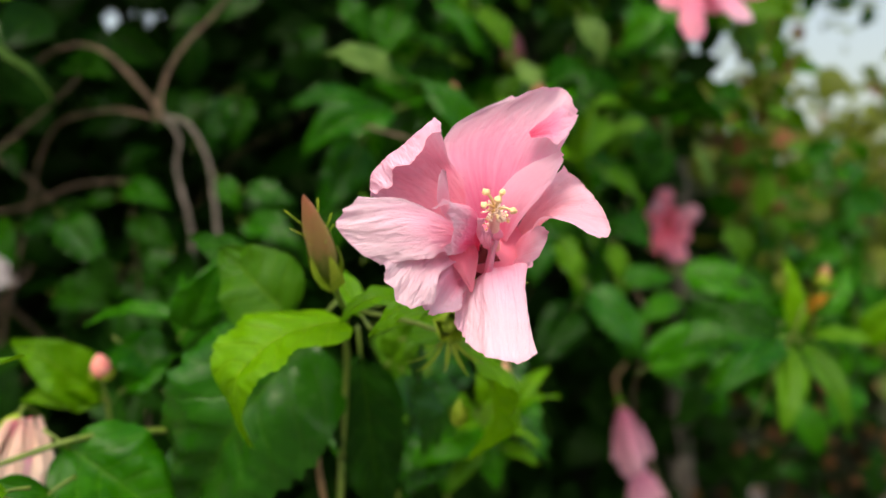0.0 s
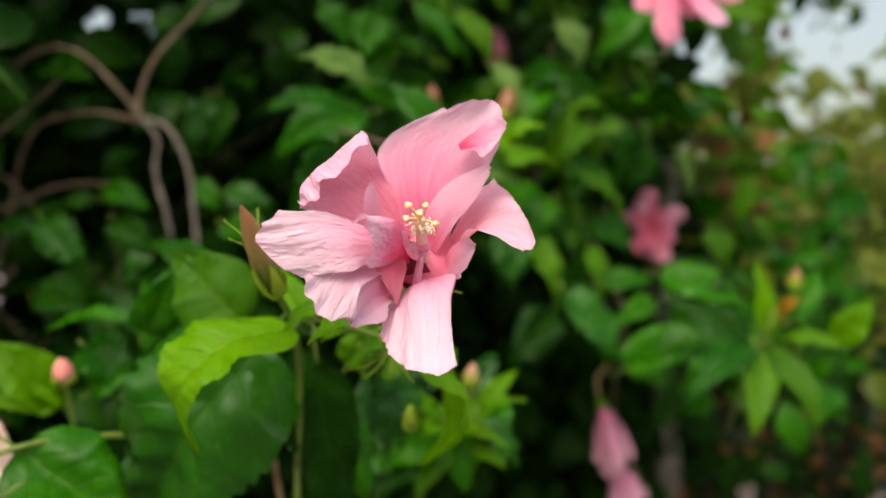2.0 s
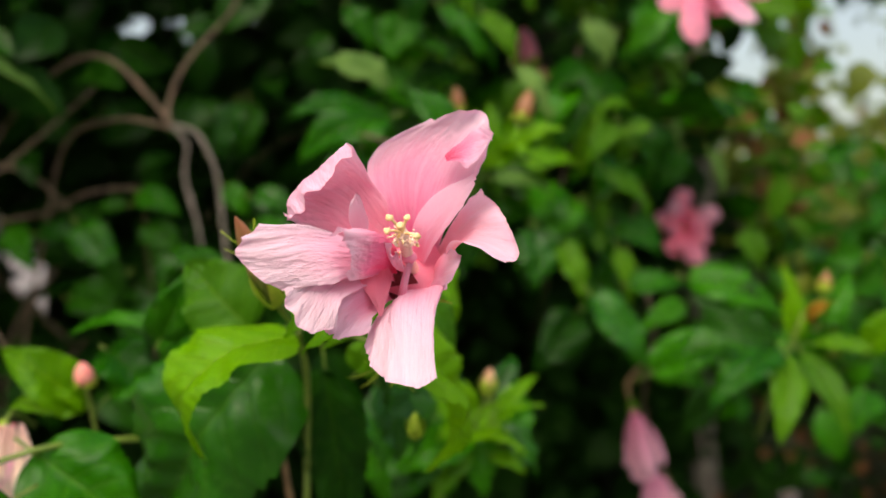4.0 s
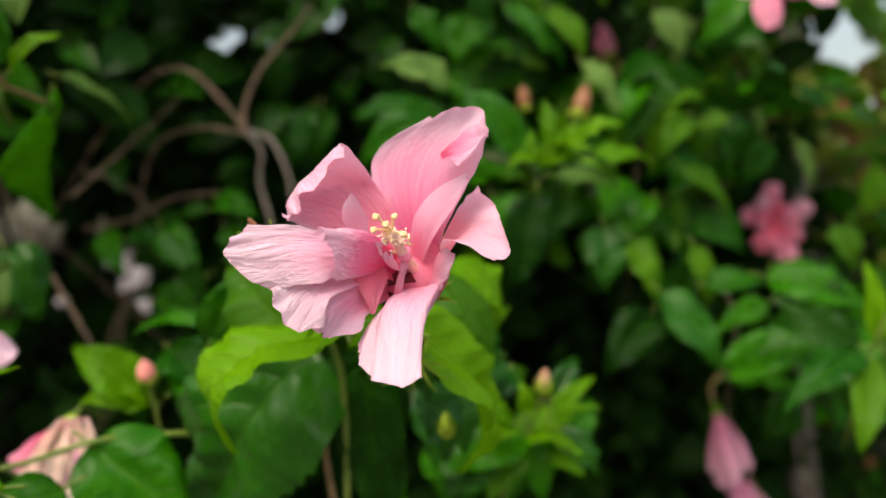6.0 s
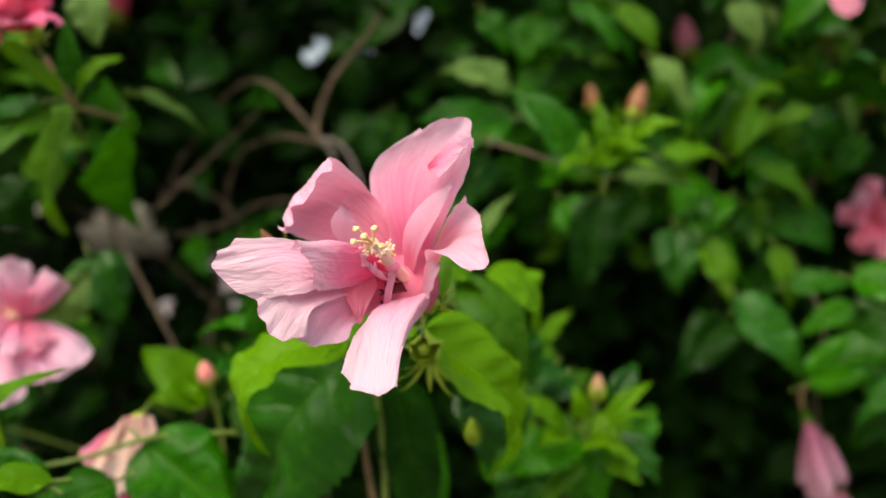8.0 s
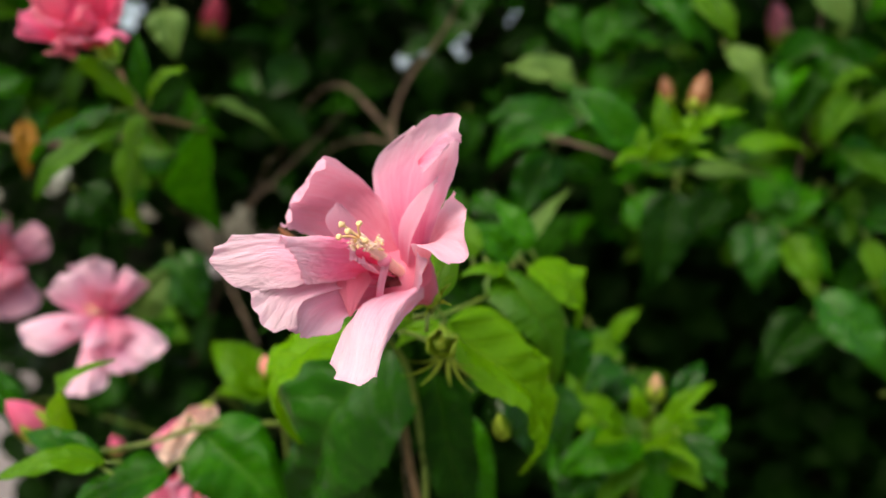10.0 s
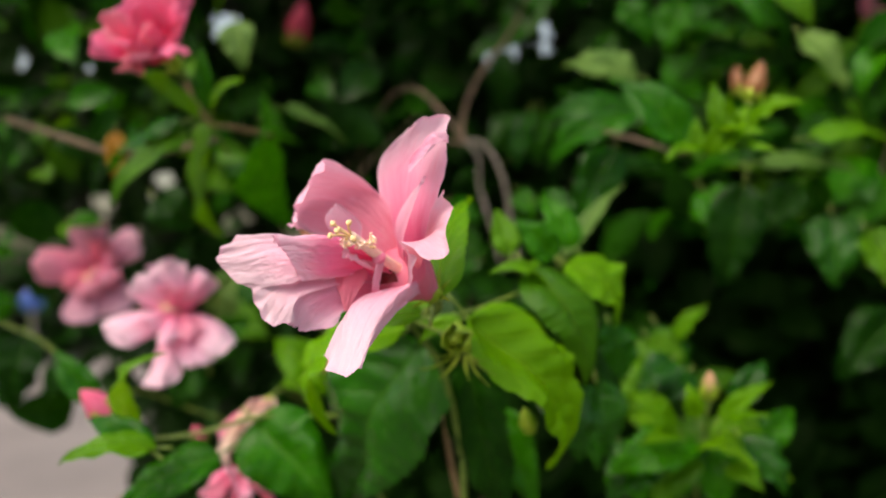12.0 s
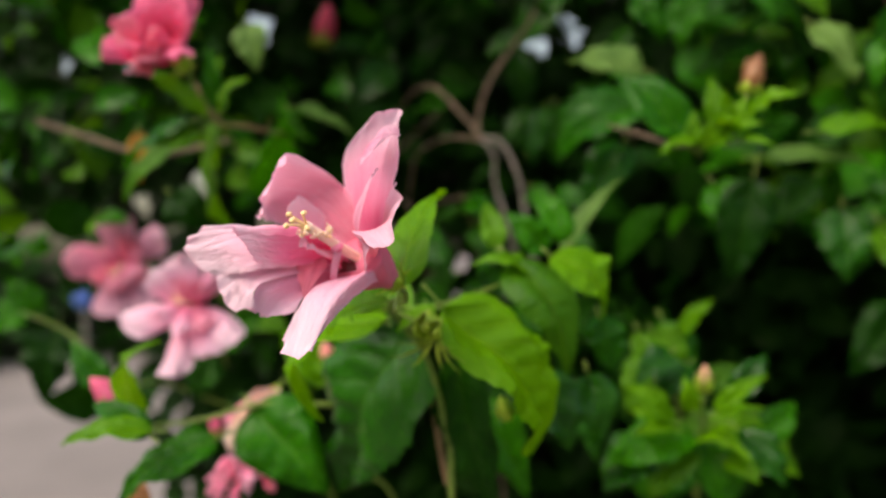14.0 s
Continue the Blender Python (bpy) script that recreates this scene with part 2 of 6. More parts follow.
def part(name, bm, mat, parent, label="", smooth=True):
    """Links a bmesh, given in world metres, as one mesh under a thing or under a part."""
    o = ORIGIN[parent.name]
    bmesh.ops.translate(bm, verts=bm.verts, vec=-o)
    me = bpy.data.meshes.new(name)
    bm.to_mesh(me)
    bm.free()
    me.materials.append(mat)
    if smooth:
        me.shade_smooth()
    ob = new(name, me)
    ob.parent = parent
    ORIGIN[ob.name] = o
    if label:
        tagged(ob, label)
    return ob


def spline(points, n):
    """n points of a Catmull-Rom curve through the given ones."""
    p = [Vector(q) for q in points]
    if len(p) == 2:
        return [p[0].lerp(p[1], k / (n - 1)) for k in range(n)]
    p = [2 * p[0] - p[1]] + p + [2 * p[-1] - p[-2]]
    spans = len(p) - 3
    out = []
    for k in range(n):
        s = k / (n - 1) * spans
        i = min(int(s), spans - 1)
        f = s - i
        a, b, c, d = p[i:i + 4]
        out.append(0.5 * ((2 * b) + (c - a) * f + (2 * a - 5 * b + 4 * c - d) * f * f + (3 * b - a - 3 * c + d) * f ** 3))
    return out


def grid_bm(rows):
    """A surface over rows of points, with blade coordinates: x across, y along."""
    bm = bmesh.new()
    uv = bm.loops.layers.uv.new("UVMap")
    nv, nu = len(rows), len(rows[0])
    vs = [[bm.verts.new(p) for p in r] for r in rows]
    for j in range(nv - 1):
        for i in range(nu - 1):
            f = bm.faces.new((vs[j][i], vs[j][i + 1], vs[j + 1][i + 1], vs[j + 1][i]))
            for loop, (a, b) in zip(f.loops, ((i, j), (i + 1, j), (i + 1, j + 1), (i, j + 1))):
                loop[uv].uv = (a / (nu - 1), b / (nv - 1))
    return bm


def tube_bm(points, r0, r1, sides=8, steps=None, knots=0.0, seed=0):
    """A tapered round stem along a smooth curve, closed at both ends."""
    steps = steps or max(6, 5 * len(points))
    path = spline(points, steps)
    rnd = random.Random(seed)
    bm = bmesh.new()
    rings = []
    ref = Vector((0.31, 0.17, 0.93))
    for k, p in enumerate(path):
        d = (path[min(k + 1, steps - 1)] - path[max(k - 1, 0)]).normalized()
        a = d.cross(ref).normalized()
        b = d.cross(a)
        r = r0 + (r1 - r0) * k / (steps - 1)
        r *= 1 + knots * (rnd.random() - 0.4)
        rings.append([bm.verts.new(p + r * (math.cos(q) * a + math.sin(q) * b)) for q in (2 * math.pi * s / sides for s in range(sides))])
    for k in range(steps - 1):
        for s in range(sides):
            bm.faces.new((rings[k][s], rings[k][(s + 1) % sides], rings[k + 1][(s + 1) % sides], rings[k + 1][s]))
    bm.faces.new(rings[0][::-1])
    bm.faces.new(rings[-1])
    return bm


def stem(parent, points, r0, r1, mat, name="stem", label="", knots=0.12):
    return part(name, tube_bm(points, r0, r1, 8, None, knots, len(points)), mat, parent, label)


LEAVES = [0]


def leaf(parent, base, tip, facing, width, mat, arch=0.12, fold=0.15, name="leaf", label="", teeth=1.0, n=(13, 46), stalk=True, pucker=0.022, full=0.8):
    """An ovate toothed blade from base to tip. facing: the side its upper face looks to; arch: how far the blade bows that way; fold: how far its halves rise."""
    LEAVES[0] += 1
    seed = LEAVES[0] * 7.31
    base, tip, up = Vector(base), Vector(tip), Vector(facing)
    y = tip - base
    length = y.length
    y.normalize()
    x = y.cross(up).normalized()
    z = x.cross(y)
    nu, nv = n
    rows = []
    for j in range(nv):
        v = j / (nv - 1)
        half = width / 2 * (max(0.0, math.sin(math.pi * min(1, v ** 0.62))) ** full) * (1 - 0.25 * v) * 1.08
        saw = (v * 15 + seed) % 1.0
        tooth = 1 + teeth * (0.12 * (saw if saw < 0.8 else (1 - saw) * 4) - 0.04) * (0.3 if v < 0.3 else 1.0)
        half = max(half * tooth, 0.0004)
        lift = arch * length * 4 * v * (1 - v) * (0.75 + 0.5 * v)
        row = []
        for i in range(nu):
            u = 2 * i / (nu - 1) - 1
            wob = noise.noise(Vector((u * 1.6 + seed, v * 3.1, seed * 0.37)))
            wave = noise.noise(Vector((u * 0.6 + seed * 1.3, v * 6.0, 2.7)))
            quilt = math.cos((v - 0.22 * abs(u)) * 44.0 + 3.0 * noise.noise(Vector((u * 2.0, v * 5.0, seed)))) * (1 - abs(u)) * min(1, abs(u) * 4)
            bulge = 0.16 * half * math.sin(math.pi * min(1, abs(u))) ** 0.8
            h = lift + fold * half * (abs(u) ** 1.3) + bulge + 0.11 * width * wob + 0.19 * width * wave * abs(u) ** 2 - pucker * width * quilt
            row.append(base + y * (v * length) + x * (u * half) + z * h)
        rows.append(row)
    ob = part(name, grid_bm(rows), mat, parent, label)
    if stalk:
        back = base - y * length * 0.16 - z * length * 0.03
        part("petiole", tube_bm([back, base - y * length * 0.05, base + y * length * 0.04], 0.0011, 0.0008, 6, 6), TWIG_GREEN, ob)
    return ob


def loft(parent, rails, mat, origin, scale=0.01, name="petal", label="", crinkle=0.5, ruffle=0.6, fringe=0.5, n=(26, 36), turn=None):
    """A petal drawn over three or more rails from its foot to its rim, in centimetres round origin, then crinkled along its veins."""
    LEAVES[0] += 1
    seed = LEAVES[0] * 3.77
    nu, nv = n
    o = Vector(origin)
    along = [spline(r, nv) for r in rails]
    rows = []
    for j in range(nv):
        v = j / (nv - 1)
        rows.append(spline([a[j] for a in along], nu))
    flat = [[p.copy() for p in r] for r in rows]
    for j in range(nv):
        v = j / (nv - 1)
        for i in range(nu):
            u = i / (nu - 1)
            du = flat[j][min(i + 1, nu - 1)] - flat[j][max(i - 1, 0)]
            dv = flat[min(j + 1, nv - 1)][i] - flat[max(j - 1, 0)][i]
            nrm = du.cross(dv)
            nrm = nrm.normalized() if nrm.length > 1e-9 else Vector((0, 0, 1))
            rim = max(v ** 5, 0.7 * (2 * abs(u - 0.5)) ** 7 * v)
            warp = noise.noise(Vector((u * 3.0 + seed, v * 4.0, seed * 0.5)))
            c = crinkle * 0.013 * (1 - 2 * abs(noise.noise(Vector((u * 18 + 2.0 * warp + seed, v * 3.4, seed * 1.1))))) * (0.15 + 0.85 * v)
            c += crinkle * 0.034 * noise.noise(Vector((u * 5 + seed, v * 3.8, seed))) * (0.3 + v)
            c += crinkle * 0.013 * (1 - 2 * abs(noise.noise(Vector((u * 13 + 3.0 * warp + seed, v * 11.0 + 2.0 * warp, seed * 0.7))))) * (0.1 + v)
            c += crinkle * 0.012 * noise.noise(Vector((u * 30 + seed, v * 17.0, seed * 0.9))) * v
            c += ruffle * 0.22 * noise.noise(Vector((u * 5.5 + seed, v * 2.5 + 4, seed * 1.9))) * rim
            p = flat[j][i] + nrm * c
            if dv.length > 1e-9:
                nick = 0.17 * noise.noise(Vector((u * 7 + seed, 1.7, seed * 0.3))) + 0.035 * noise.noise(Vector((u * 27 + seed, 4.7, seed * 0.3)))
                p = p + dv.normalized() * fringe * nick * v ** 8
            if du.length > 1e-9:
                p = p + du.normalized() * fringe * 0.10 * noise.noise(Vector((v * 10 + seed, 8.1, seed * 0.6))) * (2 * abs(u - 0.5)) ** 8 * v
            rows[j][i] = o + scale * (turn @ p if turn else p)
    return part(name, grid_bm(rows), mat, parent, label)


def hanging_petal(parent, foot, tip, facing, width, mat, bow=0.1, cup=0.3, crinkle=3.0, label=""):
    """A single petal from its foot to its rim, bowed towards facing and cupped across."""
    a, b = Vector(foot), Vector(tip)
    y = b - a
    ln = y.length
    x = y.normalized().cross(Vector(facing)).normalized()
    z = x.cross(y.normalized())
    rails = []
    for u in (-1, -0.4, 0.3, 1):
        rails.append([(y * v + x * (u * width * 0.5 * w) + z * (bow * ln * math.sin(math.pi * v * 0.9) - cup * width * u * u * w)) * 100
                      for v, w in ((0, 0.22), (0.35, 0.75), (0.75, 1.0), (1.0 - 0.1 * u * u, 0.72))])
    return loft(parent, rails, mat, a, 0.01, "petal", label, crinkle, crinkle, 1.3, (18, 22))


def star(parent, centre, facing, petals, forward=0.02, crinkle=4.0):
    """Petals that spread from one throat: each has its angle in degrees, length, width and material."""
    c = Vector(centre)
    z = Vector(facing).normalized()
    x = Vector((0, 0, 1)).cross(z).normalized()
    y = z.cross(x)
    for k, (angle, length, width, mat) in enumerate(petals):
        out = math.cos(radians(angle)) * x + math.sin(radians(angle)) * y
        tip = c + out * length + z * (forward * (0.4 + 0.5 * math.sin(k * 2.3)))
        hanging_petal(parent, c + out * 0.003 - z * 0.012, tip, z + out * (0.25 * math.sin(k * 1.7)), width, mat, 0.12, 0.3 + 0.25 * math.sin(k * 3.1), crinkle)


def ball_bm(at, radii, axis=None, rings=7, sides=10, lump=0.0, seed=0):
    """A small rounded lump, longer along axis."""
    bm = bmesh.new()
    bmesh.ops.create_uvsphere(bm, u_segments=sides, v_segments=rings, radius=1.0)
    q = Vector((0, 0, 1)).rotation_difference(Vector(axis)).to_matrix() if axis is not None else Matrix.Identity(3)
    for v in bm.verts:
        k = 1 + lump * noise.noise(v.co * 2.3 + Vector((seed, 0, seed)))
        v.co = Vector(at) + q @ (Vector((v.co.x * radii[0], v.co.y * radii[0], v.co.z * radii[1])) * k)
    return bm


def lathe_bm(base, axis, length, profile, sides=14, twist=0.0, lobes=0.0):
    """A body turned round an axis: profile holds (share of the length, radius)."""
    q = Vector((0, 0, 1)).rotation_difference(Vector(axis)).to_matrix()
    curve = spline([(a, r, 0) for a, r in profile], 16)
    bm = bmesh.new()
    rings = []
    for k, c in enumerate(curve):
        ring = []
        for s in range(sides):
            g = 2 * math.pi * s / sides + twist * c.x
            r = max(c.y, 0.0002) * (1 + lobes * math.cos(5 * (g - twist * 2 * c.x)))
            ring.append(bm.verts.new(Vector(base) + q @ Vector((r * math.cos(g), r * math.sin(g), c.x * length))))
        rings.append(ring)
    for k in range(len(rings) - 1):
        for s in range(sides):
            bm.faces.new((rings[k][s], rings[k][(s + 1) % sides], rings[k + 1][(s + 1) % sides], rings[k + 1][s]))
    bm.faces.new(rings[0][::-1])
    bm.faces.new(rings[-1])
    return bm


def frame_of(axis):
    z = Vector(axis).normalized()
    x = z.cross(Vector((0.2, 0.4, 0.9))).normalized()
    return x, z.cross(x), z


def open_cup(base, axis, length, radius):
    """A thin green cup with five pointed teeth round its open mouth, walled inside and out."""
    base = Vector(base)
    x, y, z = frame_of(axis)
    bm = bmesh.new()
    sides, rings = 40, 7
    shells = []
    for thick in (0.0, 0.0006):
        shell = []
        for j in range(rings):
            v = j / (rings - 1)
            row = []
            for k in range(sides):
                g = 2 * math.pi * k / sides
                tooth = 1 - abs((5 * k / sides) % 1.0 - 0.5) * 2
                r = radius * (0.25 + 0.80 * math.sin(min(1.0, v * 1.1) * math.pi * 0.62)) * (1 + 0.05 * math.cos(10 * g)) - thick
                h = length * v * (0.55 + 0.45 * tooth)
                row.append(bm.verts.new(base + z * h + (math.cos(g) * x + math.sin(g) * y) * r * (1 - 0.25 * v * tooth)))
            shell.append(row)
        shells.append(shell)
    outer, inner = shells
    for j in range(rings - 1):
        for k in range(sides):
            n = (k + 1) % sides
            bm.faces.new((outer[j][k], outer[j][n], outer[j + 1][n], outer[j + 1][k]))
            bm.faces.new((inner[j][n], inner[j][k], inner[j + 1][k], inner[j + 1][n]))
    for k in range(sides):
        n = (k + 1) % sides
        bm.faces.new((outer[-1][k], outer[-1][n], inner[-1][n], inner[-1][k]))
    bm.faces.new(list(reversed(outer[0])))
    bm.faces.new(inner[0])
    return bm


def bracts(parent, base, axis, count, length, spread, width, mat=None, name="bract", droop=0.0, seed=0):
    """Narrow pointed leaflets in a ring round a flower's foot."""
    rnd = random.Random(seed)
    x, y, z = frame_of(axis)
    for k in range(count):
        g = 2 * math.pi * (k + 0.3 * rnd.random()) / count
        out = math.cos(g) * x + math.sin(g) * y
        ln = length * (0.8 + 0.4 * rnd.random())
        tip = Vector(base) + ln * (out * math.sin(spread) + z * math.cos(spread)) + Vector((0, 0, -droop * ln))
        leaf(parent, Vector(base) + out * 0.0025, tip, z - out * 0.3, width, mat or SEPAL, 0.12, 0.3, name, "", 0, (3, 7), False)


def bud(name, base, tip, radius, mat, label, collar=7, group="hibiscus buds", twig=None, cover=0.62, spread=0.7, collar_length=0.4, lobes=0.05):
    """A closed bud: a pointed furled body in five sepals above a ring of narrow bracts."""
    base, tip = Vector(base), Vector(tip)
    axis = tip - base
    ln = axis.length
    b = thing(name, base, label, "flower bud", group)
    part("furled_petals", lathe_bm(base, axis, ln, [(0.05, radius * 0.55), (0.3, radius), (0.55, radius * 0.95), (0.8, radius * 0.6), (0.95, radius * 0.22), (1.0, radius * 0.04)], 20, 1.6, lobes), mat, b)
    x, y, z = frame_of(axis)
    for k in range(5):
        g = 2 * math.pi * k / 5
        out = math.cos(g) * x + math.sin(g) * y
        side = z.cross(out)
        rows = []
        for j in range(8):
            v = j / 7
            r = radius * (0.6 + 0.55 * math.sin(math.pi * min(1, v * 0.8 + 0.1))) + 0.0006 + 0.002 * v * v
            half = radius * 0.75 * (1 - v) ** 0.7 + 0.0002
            rows.append([base + z * (v * ln * cover) + out * (r - 0.25 * half * abs(u)) + side * (u * half) for u in (-1, -0.5, 0, 0.5, 1)])
        part("sepal", grid_bm(rows), SEPAL, b)
    bracts(b, base, axis, collar, ln * collar_length, spread, 0.0022, seed=collar)
    if twig:
        part("stalk", tube_bm([twig, (Vector(twig) + base) / 2 + Vector((0, 0, -0.004)), base + z * 0.001], 0.0014, 0.0018, 8, 8, 0.1), TWIG_GREEN, b)
    return b


def bloom(name, at, facing, radius, label, petals=5, inner=6, mat=None, mat_inner=None, opening=1.0, seed=1, roll=0.0, group="pink hibiscus flowers", foot=0.55, column=True):
    """An open or half-shut hibiscus: outer petals that flare from a tube, smaller ruffled ones within, the stamen column and a green calyx.
    at: the throat; opening 1: flat, 0: shut."""
    rnd = random.Random(seed)
    x, y, z = frame_of(facing)
    c = Vector(at)
    b = thing(name, c - z * radius * foot, label, "flower", group)
    rings = [(petals, 1.0, 0.0, mat or PETAL)] + ([(inner, 0.74, 0.5, mat_inner or PETAL_DEEP)] if inner else [])
    for count, size, shift, mt in rings:
        for k in range(count):
            g = roll + 2 * math.pi * (k + shift + 0.5 * (rnd.random() - 0.5)) / count
            ln = radius * size * (0.76 + 0.42 * rnd.random())
            op = opening * (0.72 + 0.42 * rnd.random()) * (1.0 if size == 1.0 else 0.75)
            wide = ln * (0.43 if size == 1.0 else 0.27) * (0.8 + 0.45 * rnd.random())
            out = math.cos(g) * x + math.sin(g) * y
            side = z.cross(out)
            tw = 0.9 * (rnd.random() - 0.5)
            dish = 0.9 * (rnd.random() - 0.3)
            rails = []
            for u in (-1, -0.45, 0.3, 1):
                rail = []
                for v, w, fl in ((0, 0.10, 0), (0.33, 0.4, 0.18), (0.68, 0.95, 0.62), (0.93, 1.0, 1.0), (1.06 - 0.2 * abs(u) ** 2, 0.72, 1.12)):
                    fwd = -foot * radius * (1 - v) + (1 - op) * ln * v + op * ln * 0.18 * math.sin(math.pi * min(v, 1)) - op * ln * 0.22 * max(0, v - 0.75)
                    rad = 0.05 * radius + ln * fl * op + 0.12 * ln * v * (1 - op)
                    rail.append(c + z * (fwd + u * tw * 0.3 * ln * v + (0.1 + dish) * wide * abs(u) * v) + out * rad + side * (u * wide * w * (0.45 + 0.55 * op)))
                rails.append(rail)
            rails = [[(p - c) * 100 for p in r] for r in rails]
            loft(b, rails, mt, c, 0.01, "petal", "", 1.2, 3.0, 1.2, (16, 18))
    if column:
        end = c + z * radius * 0.75 + y * radius * 0.1
        col = part("stamen_column", tube_bm([c - z * radius * 0.4, c + z * radius * 0.2, end], 0.0022, 0.0013, 8, 8), FILAMENT, b)
        for k in range(14):
            g = k * 2.4
            p = c + z * radius * (0.25 + 0.035 * k) + (math.cos(g) * x + math.sin(g) * y) * radius * 0.13
            part("anther", ball_bm(p, (0.0013, 0.0015), z, 5, 6), ANTHER, col)
    f = c - z * radius * foot
    part("calyx", lathe_bm(f - z * 0.012, z, 0.022, [(0, 0.002), (0.3, 0.0055), (0.7, 0.006), (1, 0.0065)], 12), SEPAL, b)
    bracts(b, f - z * 0.012, z, 7, 0.018, 1.0, 0.0025, seed=seed)
    part("stalk", tube_bm([f - z * 0.010, f - z * 0.04 + Vector((0, 0.01, -0.01)), f - z * 0.05 + Vector((0, 0.04, -0.05))], 0.0018, 0.002, 8, 8), TWIG_GREEN, b)
    return b


def foliage(name, label, count, place, size, mat, seed, category="foliage", droop=0.6, facing=(0, -1, 0.5), kind="stuff"):
    """Many small bowed leaf blades in one mesh: place(rnd) gives each one's spot; none can be told apart singly."""
    rnd = random.Random(seed)
    verts, faces, uvs = [], [], []
    us = (-1, -0.5, 0, 0.5, 1)
    vsn = (0, 0.2, 0.45, 0.7, 0.88, 1.0)
    prof = (0.06, 0.78, 1.0, 0.72, 0.36, 0.02)
    face = Vector(facing)
    for _ in range(count):
        p = place(rnd)
        if p is None:
            continue
        p = Vector(p)
        ln = size[0] + (size[1] - size[0]) * rnd.random() ** 1.3
        w = ln * (0.24 + 0.12 * rnd.random())
        y = Vector((rnd.gauss(0, 1), rnd.gauss(0, 0.7) - 0.2, rnd.gauss(0, 0.6) - droop)).normalized()
        z = face + Vector((rnd.gauss(0, 0.55), rnd.gauss(0, 0.55), rnd.gauss(0, 0.55)))
        x = y.cross(z).normalized()
        z = x.cross(y)
        arch, fold = 0.05 + 0.16 * rnd.random(), 0.1 + 0.4 * rnd.random()
        twist = rnd.gauss(0, 0.3)
        n0 = len(verts)
        for v, pr in zip(vsn, prof):
            for u in us:
                h = arch * ln * 4 * v * (1 - v) + fold * abs(u) * w * pr + twist * u * w * pr * v
                verts.append(p + y * (v * ln) + x * (u * w * pr) + z * h)
        for j in range(5):
            for i in range(4):
                a = n0 + j * 5 + i
                faces.append((a, a + 1, a + 6, a + 5))
                for ii, jj in ((i, j), (i + 1, j), (i + 1, j + 1), (i, j + 1)):
                    uvs += [ii / 4, vsn[jj]]
    me = bpy.data.meshes.new(name)
    me.from_pydata([v[:] for v in verts], [], faces)
    layer = me.uv_layers.new(name="UVMap")
    layer.data.foreach_set("uv", uvs)
    me.materials.append(mat)
    me.shade_smooth()
    return tagged(new(name, me), label, category, "", kind)


# ---- ground and distance ----
def sheet(name, x0, x1, y0, y1, z, mat, label, category, cells=40, rough=0.0):
    rows = [[Vector((x0 + (x1 - x0) * i / cells, y0 + (y1 - y0) * j / cells, z + rough * noise.noise(Vector((i * 0.7, j * 0.7, 3.1))))) for i in range(cells + 1)] for j in range(cells + 1)]
    bm = grid_bm(rows)
    me = bpy.data.meshes.new(name)
    bm.to_mesh(me)
    bm.free()
    me.materials.append(mat)
    me.shade_smooth()
    return tagged(new(name, me), label, category, "", "structure")


sheet("ground", -400, 400, -400, 400, -0.02, PAVING, "worn grey concrete ground reaching the distance", "ground", 60)
sheet("flower_bed", -1.9, 3.5, 0.25, 3.2, 0.0, SOIL, "dark bare soil under the hibiscus hedge", "soil", 60, 0.03)


# ---- the open flower ----
C = (0.015, 0.320, 1.255)
flower = thing("hibiscus_flower", (0.023, 0.350, 1.238), "fully open ruffled double pink hibiscus with crinkled petals", "flower", "pink hibiscus flowers")
loft(flower, [
    [(0.4, 2.3, -1.1), (-0.6, 1.9, 1.4), (-1.5, 2.2, 3.6), (-0.9, 1.8, 4.9), (1.3, 1.0, 5.8)],
    [(0.7, 2.3, -1.1), (0.3, 1.6, 1.6), (0.2, 1.6, 3.8), (1.0, 1.2, 5.2), (2.4, 0.3, 6.1)],
    [(1.0, 2.2, -1.2), (1.1, 1.3, 1.2), (1.7, 1.0, 3.1), (2.5, 0.7, 4.6), (3.5, 0.6, 6.1)],
    [(1.2, 2.2, -1.2), (1.8, 1.3, 0.9), (2.7, 1.0, 2.6), (3.5, 0.6, 3.9), (4.0, 0.1, 5.2)],
], PETAL, C, 0.01, "petal", "broad upright petal with one curled edge", 1.3, 1.6, 1.2, (84, 84))
loft(flower, [
    [(2.0, 0.15, 4.3), (2.7, -0.05, 4.8), (3.3, 0.0, 5.2), (4.0, 0.1, 5.2)],
    [(2.0, 0.0, 4.2), (2.7, -0.6, 4.4), (3.3, -0.6, 4.7), (3.9, -0.2, 4.9)],
    [(2.1, -0.1, 4.0), (2.6, -0.9, 3.9), (3.0, -1.3, 3.6), (3.7, -0.6, 4.4)],
], PETAL_CUP, C, 0.01, "petal_rim", "pale curled-over rim of the upright petal", 3.0, 2.2, 1.5, (44, 48))
